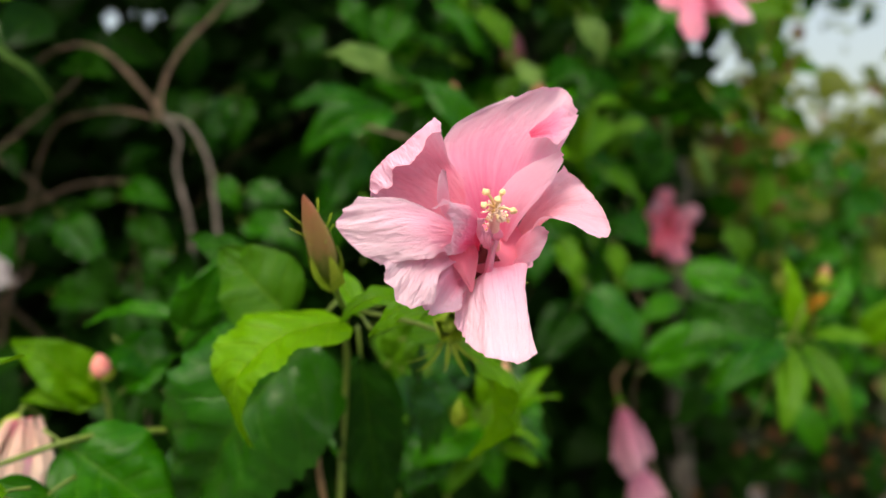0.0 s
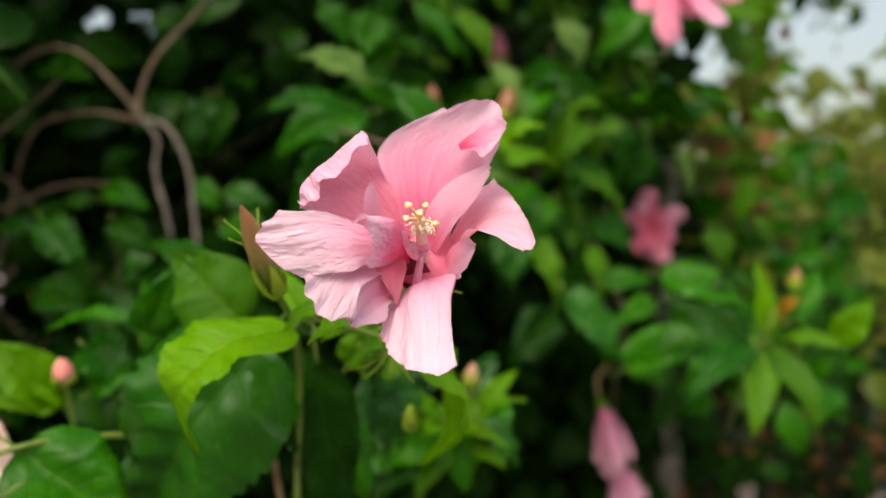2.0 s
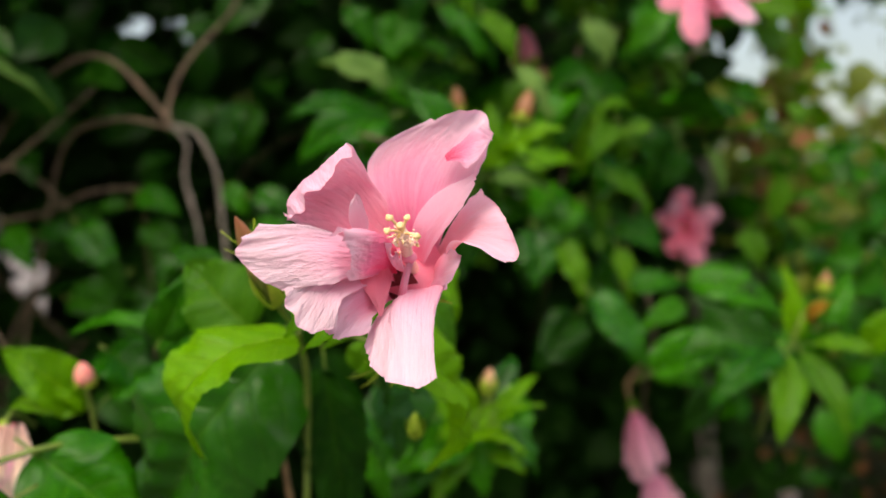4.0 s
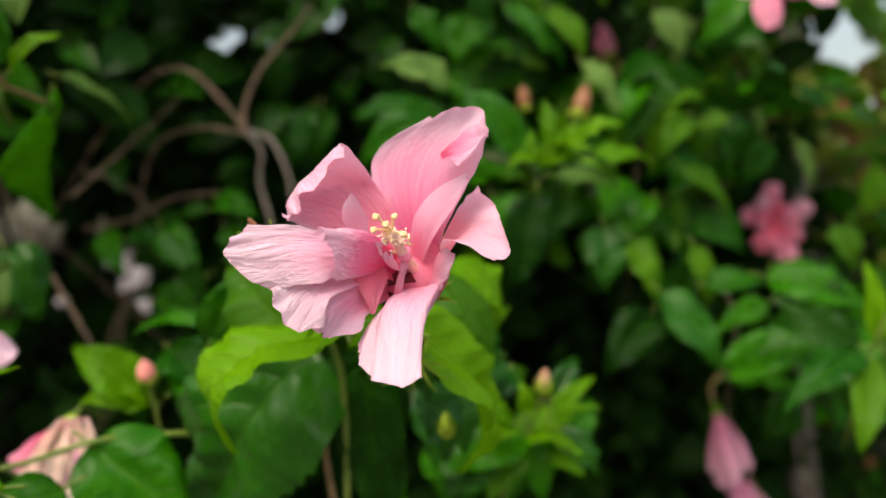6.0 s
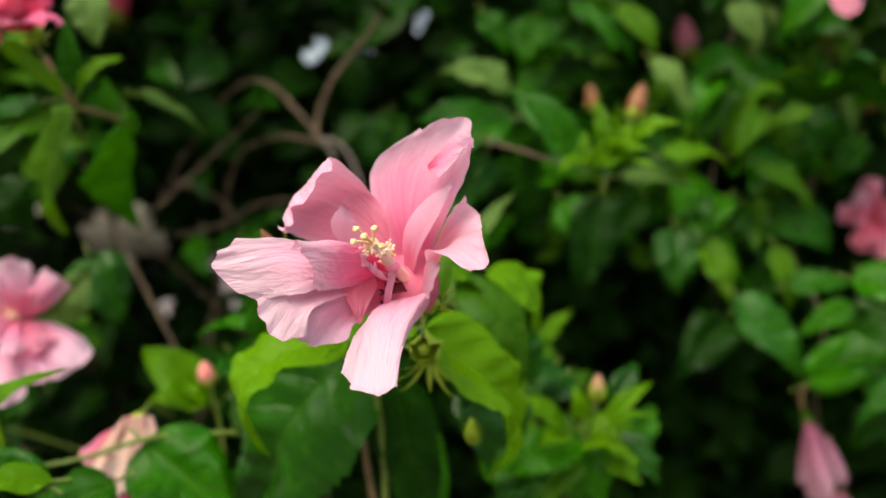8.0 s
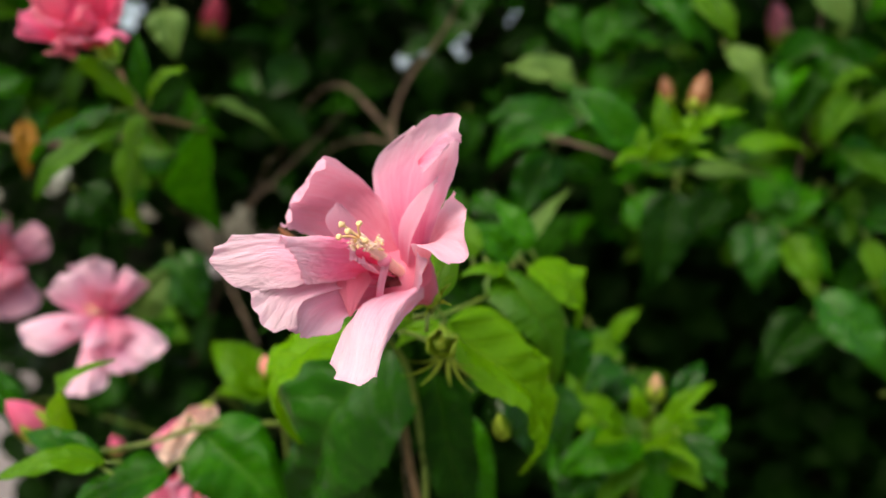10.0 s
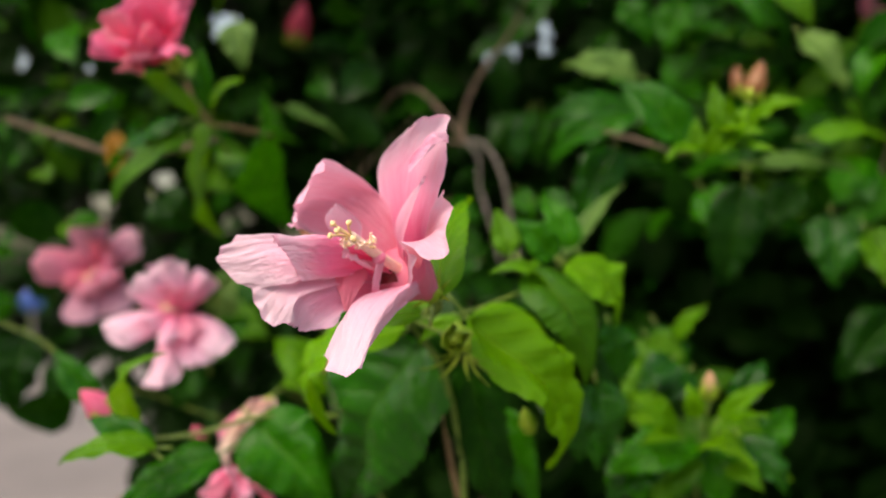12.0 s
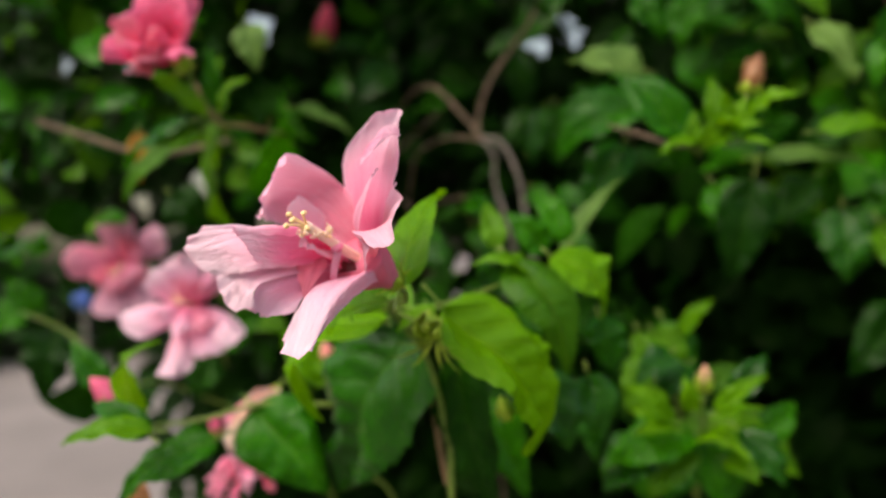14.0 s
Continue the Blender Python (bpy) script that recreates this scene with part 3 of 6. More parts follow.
loft(flower, [
    [(0.2, 2.1, -0.9), (-1.4, 1.2, 0.5), (-3.2, 0.3, 1.1), (-4.4, -0.3, 1.6), (-4.4, -1.0, 1.9)],
    [(0.4, 2.2, -0.9), (-1.1, 1.5, 1.1), (-2.8, 0.9, 2.3), (-4.2, -0.3, 2.7), (-3.7, -1.5, 2.0)],
    [(0.5, 2.3, -0.8), (-0.7, 1.8, 1.6), (-2.0, 1.3, 3.2), (-3.0, -0.9, 3.8), (-2.7, -1.9, 3.0)],
    [(0.6, 2.3, -0.8), (-0.3, 1.9, 1.8), (-1.2, 1.6, 3.3), (-1.7, -1.0, 4.5), (-1.6, -1.6, 4.2)],
], PETAL_FOLDED, C, 0.01, "petal", "salmon-pink petal with its crinkled rim folded over", 2.6, 2.2, 1.5, (84, 84))
loft(flower, [
    [(0.3, 1.6, -0.7), (-1.1, -0.6, 0.5), (-2.6, -2.8, 1.2), (-4.4, -4.1, 1.4)],
    [(0.3, 1.6, -0.9), (-1.2, -1.3, 0.5), (-2.9, -3.5, 1.0), (-5.0, -4.8, 0.8)],
    [(0.3, 1.5, -1.1), (-1.1, -1.7, 0.1), (-2.6, -3.8, 0.2), (-4.9, -4.7, -0.1)],
    [(0.3, 1.4, -1.2), (-0.9, -1.8, -0.5), (-2.0, -3.7, -0.8), (-3.8, -4.1, -1.1)],
], PETAL_PALE, C, 0.01, "petal", "pale pink petal reaching forward", 2.6, 1.6, 1.2, (84, 84))
# One petal in two colours: pale where lit, deeper pink past the fold.
loft(flower, [
    [(0.3, 1.7, -0.9), (-1.2, -0.6, -0.3), (-2.5, -2.8, -0.5), (-3.7, -4.2, -1.0)],
    [(0.3, 1.7, -1.0), (-1.1, -0.8, -0.6), (-2.3, -3.2, -0.9), (-3.3, -4.2, -2.0)],
    [(0.3, 1.7, -1.1), (-1.0, -0.9, -0.8), (-2.0, -3.3, -1.2), (-2.7, -4.0, -2.6)],
    [(0.3, 1.7, -1.2), (-0.8, -1.0, -1.0), (-1.6, -3.3, -1.4), (-1.8, -3.7, -2.45)],
], PETAL_PALE, C, 0.01, "petal", "lit half of the lower petal, painted pale, ending in a sharp fold", 2.2, 1.4, 0.9, (80, 84))
loft(flower, [
    [(0.3, 1.75, -1.1), (-0.9, -0.8, -0.9), (-1.8, -3.0, -1.3), (-2.3, -3.5, -2.45)],
    [(0.4, 1.7, -1.3), (-0.75, -0.6, -1.3), (-1.5, -2.7, -1.8), (-2.0, -3.2, -2.8)],
    [(0.4, 1.7, -1.4), (-0.6, -0.4, -1.6), (-1.3, -2.1, -2.1), (-1.9, -2.8, -2.95)],
    [(0.5, 1.7, -1.5), (-0.3, -0.2, -1.7), (-0.7, -1.6, -2.2), (-0.8, -2.2, -2.7)],
], PETAL_CUP, C, 0.01, "petal", "shaded back half of the folded lower petal, painted deeper pink", 1.6, 1.2, 0.9, (60, 60))
loft(flower, [
    [(0.5, 1.7, -1.4), (-0.05, 0.0, -1.6), (-0.45, -1.9, -2.4), (-0.7, -2.95, -3.9)],
    [(0.6, 1.7, -1.4), (0.2, 0.0, -1.4), (-0.1, -2.0, -2.1), (-0.2, -3.3, -4.2)],
    [(0.7, 1.7, -1.4), (0.4, 0.1, -1.3), (0.2, -2.1, -1.9), (0.4, -3.8, -4.4)],
    [(1.0, 1.7, -1.4), (1.2, 0.0, -1.2), (1.2, -2.1, -2.2), (1.3, -3.9, -4.4)],
    [(1.3, 1.8, -1.3), (1.9, 0.1, -1.0), (1.7, -1.7, -2.1), (1.8, -3.8, -4.3)],
    [(1.3, 1.9, -1.6), (1.7, 0.4, -1.7), (1.5, -1.3, -2.7), (1.6, -3.3, -4.1)],
], PETAL_PALE, C, 0.01, "petal", "long pale pink petal hanging forward", 2.6, 1.8, 1.2, (84, 84))
# Deeper pink stands for the shade along the hanging petal's left fold.
loft(flower, [
    [(0.3, 1.7, -1.5), (-0.5, 0.5, -2.0), (-1.0, -0.6, -2.7), (-1.1, -1.5, -3.3)],
    [(0.4, 1.7, -1.5), (-0.3, 0.2, -1.9), (-0.7, -1.2, -2.6), (-0.9, -2.2, -3.6)],
    [(0.5, 1.7, -1.45), (-0.08, 0.0, -1.65), (-0.45, -1.85, -2.42), (-0.7, -2.9, -3.88)],
], PETAL_FOLDED, C, 0.01, "petal", "turned-back side of the hanging petal, its shade painted deep pink", 1.6, 1.0, 0.8, (40, 50))
loft(flower, [
    [(1.1, 1.9, -1.0), (1.7, 1.1, 0.6), (2.6, 0.6, 2.0), (3.5, 0.4, 2.9)],
    [(1.2, 1.9, -1.1), (1.9, 0.9, 0.2), (3.0, 0.3, 1.4), (4.3, -0.3, 1.9)],
    [(1.3, 1.8, -1.2), (2.0, 0.5, -0.2), (3.0, -0.4, 0.8), (4.9, -1.7, 0.5)],
    [(1.4, 1.7, -1.2), (1.9, 0.1, -0.2), (2.5, -1.6, 0.7), (4.5, -2.4, -0.1)],
], PETAL_WARM, C, 0.01, "petal", "cupped petal, salmon within, with a wavy pale rim", 1.6, 2.4, 1.0, (80, 84))
loft(flower, [
    [(1.2, 1.7, -1.0), (1.6, 0.4, -0.1), (2.2, -0.7, 0.4), (2.6, -1.0, 0.4)],
    [(1.2, 1.6, -1.3), (1.5, 0.4, -0.8), (2.0, -0.4, -0.4), (2.6, -0.8, -0.1)],
    [(1.2, 1.5, -1.4), (1.3, 0.4, -1.2), (1.8, 0.0, -1.1), (2.3, -0.4, -0.9)],
    [(1.3, 1.9, -1.6), (1.6, 0.8, -1.4), (1.9, 0.1, -1.3), (2.0, -0.5, -1.3)],
], PETAL_FOLDED, C, 0.01, "petal", "short salmon petal", 1.6, 1.6, 0.9, (20, 22))
loft(flower, [
    [(0.5, 0.9, 0.1), (0.7, 0.5, 1.6), (1.7, 0.3, 2.75), (3.25, -0.5, 3.4)],
    [(0.8, 0.7, 0.0), (1.2, -0.1, 1.3), (2.2, -0.5, 2.35), (3.25, -0.8, 3.2)],
    [(1.1, 0.5, -0.2), (1.8, -0.4, 0.9), (2.7, -0.9, 2.0), (3.3, -1.0, 3.0)],
], PETAL_INNER, C, 0.01, "inner_petal", "narrow inner petal", 1.4, 0.8, 0.4, (24, 30))
loft(flower, [
    [(0.1, 0.6, -0.2), (-1.1, 0.3, 0.5), (-1.7, -1.0, 1.3), (-1.75, -1.5, 1.95), (-1.6, -1.0, 2.55)],
    [(0.2, 0.6, -0.1), (-1.0, 0.5, 0.55), (-1.4, -0.4, 1.2), (-1.35, -0.5, 1.9), (-1.5, -0.9, 2.65)],
    [(0.3, 0.6, -0.1), (-0.9, 0.7, 0.6), (-1.2, 0.35, 1.1), (-1.25, 0.4, 1.75), (-1.45, -0.7, 2.55)],
], PETAL_INNER, C, 0.01, "inner_petal", "small upright inner petal", 0.7, 0.7, 0.3, (14, 18))
loft(flower, [
    [(0.1, 0.2, 0.0), (-0.6, -1.2, 0.9), (-1.2, -2.8, 1.25), (-1.9, -4.6, 1.05)],
    [(0.2, 0.1, 0.1), (-0.1, -1.5, 0.8), (-0.5, -3.1, 1.05), (-1.3, -4.85, 0.95)],
    [(0.0, 0.1, -0.3), (-0.2, -1.5, 0.2), (-0.5, -3.1, 0.3), (-1.1, -4.6, 0.45)],
    [(0.0, 0.2, -0.5), (-0.5, -1.4, -0.2), (-0.9, -2.9, -0.3), (-1.2, -4.1, -0.15)],
    [(0.0, 0.3, -0.6), (-0.7, -1.2, -0.6), (-1.1, -2.6, -0.75), (-1.3, -3.5, -0.75)],
], PETAL_CRUMPLE, C, 0.01, "inner_petal", "crumpled inner petal, pale where it creases", 3.6, 2.2, 0.5, (56, 56))
loft(flower, [
    [(0.0, 0.5, -0.4), (-0.9, -0.9, -0.25), (-1.4, -1.4, -0.6), (-0.92, -1.7, -1.35), (-0.45, -1.8, -2.1)],
    [(0.1, 0.5, -0.4), (-0.6, -0.8, -0.1), (-0.7, -1.1, -0.6), (-0.55, -1.6, -1.35), (-0.40, -1.85, -2.15)],
    [(0.2, 0.5, -0.5), (-0.3, -0.6, -0.15), (-0.1, -0.6, -0.7), (-0.22, -1.2, -1.35), (-0.33, -1.75, -2.1)],
], PETAL_DEEP, C, 0.01, "inner_petal", "pointed inner petal, deep pink at its foot", 1.0, 0.6, 0.3, (22, 30))
O = Vector(C)
part("petal_tube", lathe_bm(O + 0.01 * Vector((0.85, 2.9, -1.65)), (-0.03, -0.86, 0.42), 0.026, [(0, 0.004), (0.25, 0.007), (0.6, 0.0105), (1, 0.0135)], 18, 0.6, 0.1), PETAL_FOLDED, flower, "salmon tube where the petals meet")
column = part("stamen_column", tube_bm([O + 0.01 * Vector(p) for p in ((0.8, 1.6, -1.0), (0.6, 0.4, -0.3), (0.5, -1.2, 0.5), (0.5, -2.4, 1.1))], 0.0027, 0.0020, 10, 16), FILAMENT, flower, "cream-pink stamen column")
rnd = random.Random(11)
axis = Vector((-0.05, -0.86, 0.5)).normalized()
ax, ay, az = frame_of(axis)
for k in range(80):
    q = 0.2 + 0.8 * ((k * 0.618) % 1.0)
    g = k * 2.399 + rnd.random()
    foot_at = O + 0.01 * Vector((0.6, 0.0, -0.1)).lerp(Vector((0.5, -2.4, 1.1)), q)
    reach = 0.0016 + 0.0040 * rnd.random() ** 1.5
    out = math.cos(g) * ax + math.sin(g) * ay
    head = foot_at + out * reach + axis * (0.0045 * rnd.random() - 0.0005)
    fil = part("filament", tube_bm([foot_at, foot_at + out * reach * 0.6 + axis * 0.0012 * rnd.random(), head], 0.0003, 0.00022, 5, 6), FILAMENT, column)
    part("anther", ball_bm(head, (0.0004 + 0.0003 * rnd.random(), 0.0006 + 0.0005 * rnd.random()), (rnd.gauss(0, 1), rnd.gauss(0, 1), rnd.gauss(0, 1)), 5, 7, 0.6, k), FILAMENT if k % 3 else ANTHER, column)
for p in ((0.1, -3.0, 1.6), (0.7, -2.7, 1.6), (0.0, -3.1, 1.1), (1.1, -2.9, 0.9), (0.5, -3.2, 1.3)):
    head = O + 0.01 * Vector(p)
    part("style", tube_bm([O + 0.01 * Vector((0.5, -2.2, 1.0)), (O + 0.01 * Vector((0.5, -2.5, 1.15)) + head) / 2, head], 0.0006, 0.0005, 6, 6), ANTHER, column)
    part("stigma", ball_bm(head, (0.0014, 0.0011), axis, 6, 8, 0.7, p[0] * 7), ANTHER, column, "round yellow stigma")
loft(flower, [
    [(0.1, -0.6, -1.65), (0.2, -0.6, -1.0), (0.35, -0.5, -0.4), (0.42, -0.5, 0.0)],
    [(0.27, -0.85, -1.65), (0.37, -0.9, -1.0), (0.5, -0.85, -0.4), (0.58, -0.8, 0.0)],
    [(0.42, -0.6, -1.65), (0.55, -0.6, -1.0), (0.68, -0.5, -0.4), (0.75, -0.5, 0.0)],
], PETAL_INNER, C, 0.01, "inner_petal", "narrow knobbed petal below the stamens", 0.6, 0.6, 0.3, (8, 14))
loft(flower, [
    [(0.3, 0.4, -0.4), (-0.1, -0.6, 0.1), (-0.3, -1.5, 0.5), (-0.2, -2.2, 0.9)],
    [(0.4, 0.3, -0.6), (0.1, -0.8, -0.3), (0.0, -1.7, 0.1), (0.1, -2.3, 0.5)],
    [(0.6, 0.3, -0.6), (0.4, -0.8, -0.4), (0.4, -1.5, 0.0), (0.4, -2.0, 0.3)],
], PETAL_INNER, C, 0.01, "inner_petal", "pale crumpled fold beside the stamens", 4.0, 2.5, 0.5, (44, 44))
# Two dark cups added where the tube's opening lies in shade.
part("throat", lathe_bm(O + 0.01 * Vector((0.05, 1.2, -1.2)), (0.0, -0.95, 0.2), 0.009, [(0, 0.0006), (0.25, 0.0040), (0.7, 0.0062), (1, 0.0075)], 14, 0, 0.1), THROAT_SHADE, flower, "maroon throat cup, darkened for the shade deep in the tube")
part("throat", lathe_bm(Vector((0.017, 0.333, 1.249)) + Vector((0.006, 0.006, -0.002)), (-0.2, -0.95, 0.2), 0.007, [(0, 0.0006), (0.3, 0.003), (0.7, 0.0042), (1, 0.0048)], 14, 0, 0.1), THROAT_SHADE, flower, "maroon throat cup, darkened for the shade deep in the tube")
part("knob", ball_bm(O + 0.01 * Vector((0.6, -0.65, 0.1)), (0.0030, 0.0025), axis, 8, 12, 0.5, 2), PETAL_INNER, flower, "pale pink crumpled knob")
part("calyx", lathe_bm(O + 0.01 * Vector((0.85, 3.4, -1.9)), (-0.03, -0.86, 0.42), 0.016, [(0, 0.002), (0.3, 0.0055), (0.7, 0.006), (1, 0.0068)], 14, 0, 0.06), SEPAL, flower, "ribbed green calyx")
bracts(flower, O + 0.01 * Vector((0.85, 3.5, -1.9)), (-0.03, -0.86, 0.42), 7, 0.016, 1.0, 0.0028, seed=4)

# ---- the shoot that carries it ----
shoot = thing("hibiscus_shoot", (-0.062, 0.48, 1.092), "leafy green hibiscus shoot that carries the open flower", "branch", "hibiscus branches")
stem(shoot, [(-0.06, 0.50, -0.02), (-0.07, 0.48, 0.6), (-0.066, 0.505, 1.069), (-0.064, 0.5, 1.121), (-0.058, 0.475, 1.179), (-0.05, 0.43, 1.217), (0.0, 0.385, 1.226), (0.022, 0.358, 1.234)], 0.0028, 0.0016, TWIG_GREEN)
stem(shoot, [(-0.05, 0.43, 1.217), (-0.028, 0.465, 1.22), (-0.007, 0.529, 1.235), (-0.012, 0.599, 1.241)], 0.0013, 0.0010, TWIG_GREEN, "side_stem")
leaf(shoot, (-0.053, 0.43, 1.211), (-0.101, 0.416, 1.145), (-0.553, -0.64, 0.533), 0.055, LIME, .42, .16, teeth=1.0, pucker=0.04, full=0.5)
leaf(shoot, (-0.082, 0.485, 1.197), (-0.181, 0.52, 1.062), (0.091, -0.908, 0.409), 0.105, BROAD, .06, .12, pucker=0.038)
leaf(shoot, (-0.052, 0.5, 1.182), (-0.039, 0.525, 1.062), (0, -0.97, 0.243), 0.046, DARK, .06, .2, pucker=0.04)
leaf(shoot, (-0.006, 0.425, 1.219), (0.014, 0.480, 1.122), (0.797, -0.219, 0.562), 0.060, LIME, .23, .22, teeth=1.1, pucker=0.04, full=0.5)
leaf(shoot, (-0.002, 0.551, 1.246), (0.024, 0.576, 1.2), (0.771, -0.22, 0.598), 0.048, LIME, .24, .12)
leaf(shoot, (0, 0.521, 1.235), (-0.025, 0.485, 1.243), (0.353, -0.425, 0.833), 0.022, LIME, .2, .1)
leaf(shoot, (0.017, 0.361, 1.233), (0.002, 0.424, 1.288), (0.124, -0.986, 0.109), 0.029, LIME, .1, .2)
leaf(shoot, (0.006, 0.366, 1.227), (-0.034, 0.361, 1.21), (0.219, -0.578, 0.786), 0.018, LIME, .18, .15)
leaf(shoot, (-0.092, 0.47, 1.21), (-0.138, 0.49, 1.251), (0.098, -0.984, 0.148), 0.052, OLIVE_LEAF, .08, .2)
leaf(shoot, (-0.160, 0.56, 1.178), (-0.192, 0.58, 1.232), (-0.505, -0.808, 0.303), 0.040, MID, .15, .1)
leaf(shoot, (-0.136, 0.55, 1.239), (-0.187, 0.58, 1.259), (0, -0.8, 0.6), 0.025, DARK, .1, .1)
leaf(shoot, (-0.117, 0.52, 1.206), (-0.181, 0.55, 1.168), (-0.1, -0.796, 0.597), 0.033, DARK, .1, .1)
leaf(shoot, (-0.011, 0.511, 1.243), (0.02, 0.524, 1.165), (0.807, -0.328, 0.491), 0.045, OLIVE_LEAF, .22, .15)
leaf(shoot, (-0.026, 0.537, 1.241), (-0.013, 0.542, 1.201), (0.629, -0.72, 0.293), 0.018, PALE, .1, .15)
leaf(shoot, (-0.019, 0.399, 1.226), (-0.052, 0.396, 1.213), (0.061, -0.611, 0.789), 0.015, LIME, .2, .1)
leaf(shoot, (-0.045, 0.44, 1.212), (-0.076, 0.47, 1.245), (0, -0.53, 0.848), 0.015, LIME, .1, .2)
leaf(shoot, (-0.033, 0.598, 1.25), (-0.057, 0.579, 1.282), (0.486, -0.777, 0.4), 0.028, MID, .1, .2)
leaf(shoot, (-0.028, 0.626, 1.258), (-0.059, 0.628, 1.302), (0.486, -0.777, 0.4), 0.026, MID, .1, .2)
leaf(shoot, (-0.041, 0.541, 1.254), (-0.058, 0.553, 1.289), (0.587, -0.749, 0.308), 0.020, OLIVE_LEAF, .1, .2)
leaf(shoot, (0.007, 0.604, 1.199), (0.014, 0.61, 1.155), (0.647, -0.654, 0.392), 0.032, MID, .1, .2)
leaf(shoot, (-0.026, 0.528, 1.193), (-0.017, 0.536, 1.152), (0.647, -0.654, 0.392), 0.024, BROAD, .1, .2)
leaf(shoot, (-0.029, 0.577, 1.158), (-0.014, 0.589, 1.096), (0.647, -0.654, 0.392), 0.039, BROAD, .1, .2)
leaf(shoot, (-0.011, 0.616, 1.153), (-0.006, 0.62, 1.095), (0.647, -0.654, 0.392), 0.036, BROAD, .1, .2)
leaf(shoot, (-0.011, 0.427, 1.218), (-0.037, 0.421, 1.204), (0.275, -0.665, 0.694), 0.013, LIME, .15, .2)
leaf(shoot, (-0.035, 0.52, 1.176), (-0.015, 0.52, 1.206), (0.199, -0.896, 0.398), 0.026, OLIVE_LEAF, .1, .2)
leaf(shoot, (-0.023, 0.5, 1.193), (0.006, 0.49, 1.194), (0.198, -0.693, 0.693), 0.018, OLIVE_LEAF, .1, .2)
stem(shoot, [(-0.077, 0.516, 1.081), (-0.082, 0.514, 1.112), (-0.085, 0.513, 1.142)], 0.0024, 0.002, TWIG_BROWN, "side_stem")
stem(shoot, [(-0.05, 0.43, 1.217), (-0.018, 0.415, 1.212), (0.003, 0.404, 1.206)], 0.0012, 0.0014, TWIG_GREEN, "side_stem")
bud("hibiscus_bud", (-0.055, 0.392, 1.233), (-0.062, 0.350, 1.274), 0.0062, BUDTALL, "tall pointed bronze-green bud on the flowering shoot", 8, "hibiscus buds", (-0.05, 0.43, 1.217), 0.42, 0.24, 0.72)
old = thing("spent_calyx", (0.003, 0.404, 1.206), "empty yellow-green calyx with spreading spidery bracts", "calyx")
part("cup", open_cup((0.003, 0.408, 1.213), (0.10, -0.86, -0.22), 0.0165, 0.0088), SEPAL, old, "five-toothed open cup")
part("ovary", ball_bm((0.003, 0.401, 1.2115), (0.0040, 0.0058), (0.10, -0.86, -0.22), 7, 10, 0.3, 2), SEPAL, old, "yellow-green knob in the cup")
bracts(old, (0.003, 0.407, 1.204), (0.12, -0.62, -0.78), 9, 0.024, 1.05, 0.0026, seed=9)

# ---- sprig low on the far side, with a lime bud ----
low = thing("hibiscus_sprig", (0.005, 0.798, 1), "young lime-green hibiscus sprig with a small bud", "branch", "hibiscus branches")
stem(low, [(0.02, 0.86, -0.02), (0.0, 0.84, 0.5), (-0.01, 0.82, 0.9), (0.005, 0.798, 1), (0.031, 0.744, 1.072), (0.051, 0.698, 1.123)], 0.002, 0.0014, TWIG_GREEN)
leaf(low, (0.060, 0.7, 1.113), (0.098, 0.72, 1.142), (0.377, -0.606, 0.7), 0.016, LIME, .12, .3)
leaf(low, (0.06, 0.702, 1.103), (0.102, 0.686, 1.121), (0.294, -0.402, 0.867), 0.016, LIME, .1, .3)
leaf(low, (0.025, 0.698, 1.102), (-0.001, 0.666, 1.122), (0.286, -0.648, 0.706), 0.024, LIME, .1, .3)
leaf(low, (0.027, 0.699, 1.095), (0.01, 0.649, 1.098), (0.247, -0.548, 0.799), 0.021, LIME, .1, .3)
leaf(low, (0.034, 0.724, 1.082), (0.086, 0.705, 1.074), (0.409, -0.393, 0.823), 0.026, LIME, .18, .2)
leaf(low, (0.032, 0.723, 1.087), (-0.033, 0.675, 1.055), (0.191, -0.682, 0.705), 0.047, MID, .15, .15)
leaf(low, (0.019, 0.739, 1.077), (0.003, 0.689, 1.034), (0.334, -0.78, 0.529), 0.043, OLIVE_LEAF, .12, .15)
leaf(low, (0.038, 0.747, 1.092), (0.084, 0.787, 1.065), (0.456, -0.501, 0.736), 0.042, LIME, .15, .15)
leaf(low, (0.011, 0.736, 1.155), (-0.011, 0.705, 1.128), (0.318, -0.735, 0.599), 0.031, BROAD, .15, .15)
leaf(low, (0.034, 0.745, 1.087), (0.049, 0.73, 1.026), (0.43, -0.736, 0.523), 0.046, MID, .1, .15)
leaf(low, (-0.027, 0.861, 1.157), (0.007, 0.874, 1.193), (0.247, -0.548, 0.799), 0.020, LIME, .1, .3)
leaf(low, (-0.015, 0.757, 1.146), (-0.031, 0.729, 1.099), (0.334, -0.78, 0.529), 0.040, OLIVE_LEAF, .12, .2)
leaf(low, (0.017, 0.76, 1.141), (-0.005, 0.729, 1.109), (0.318, -0.735, 0.599), 0.034, BROAD, .12, .2)
leaf(low, (0.064, 0.746, 1.089), (0.099, 0.75, 1.042), (0.493, -0.6, 0.63), 0.036, BROAD, .15, .2)
leaf(low, (-0.005, 0.708, 1.078), (-0.031, 0.676, 1.04), (0.235, -0.815, 0.529), 0.047, BROAD, .12, .2)
leaf(low, (0.055, 0.732, 1.066), (0.088, 0.718, 1.052), (0.43, -0.636, 0.623), 0.020, LIME, .12, .2)
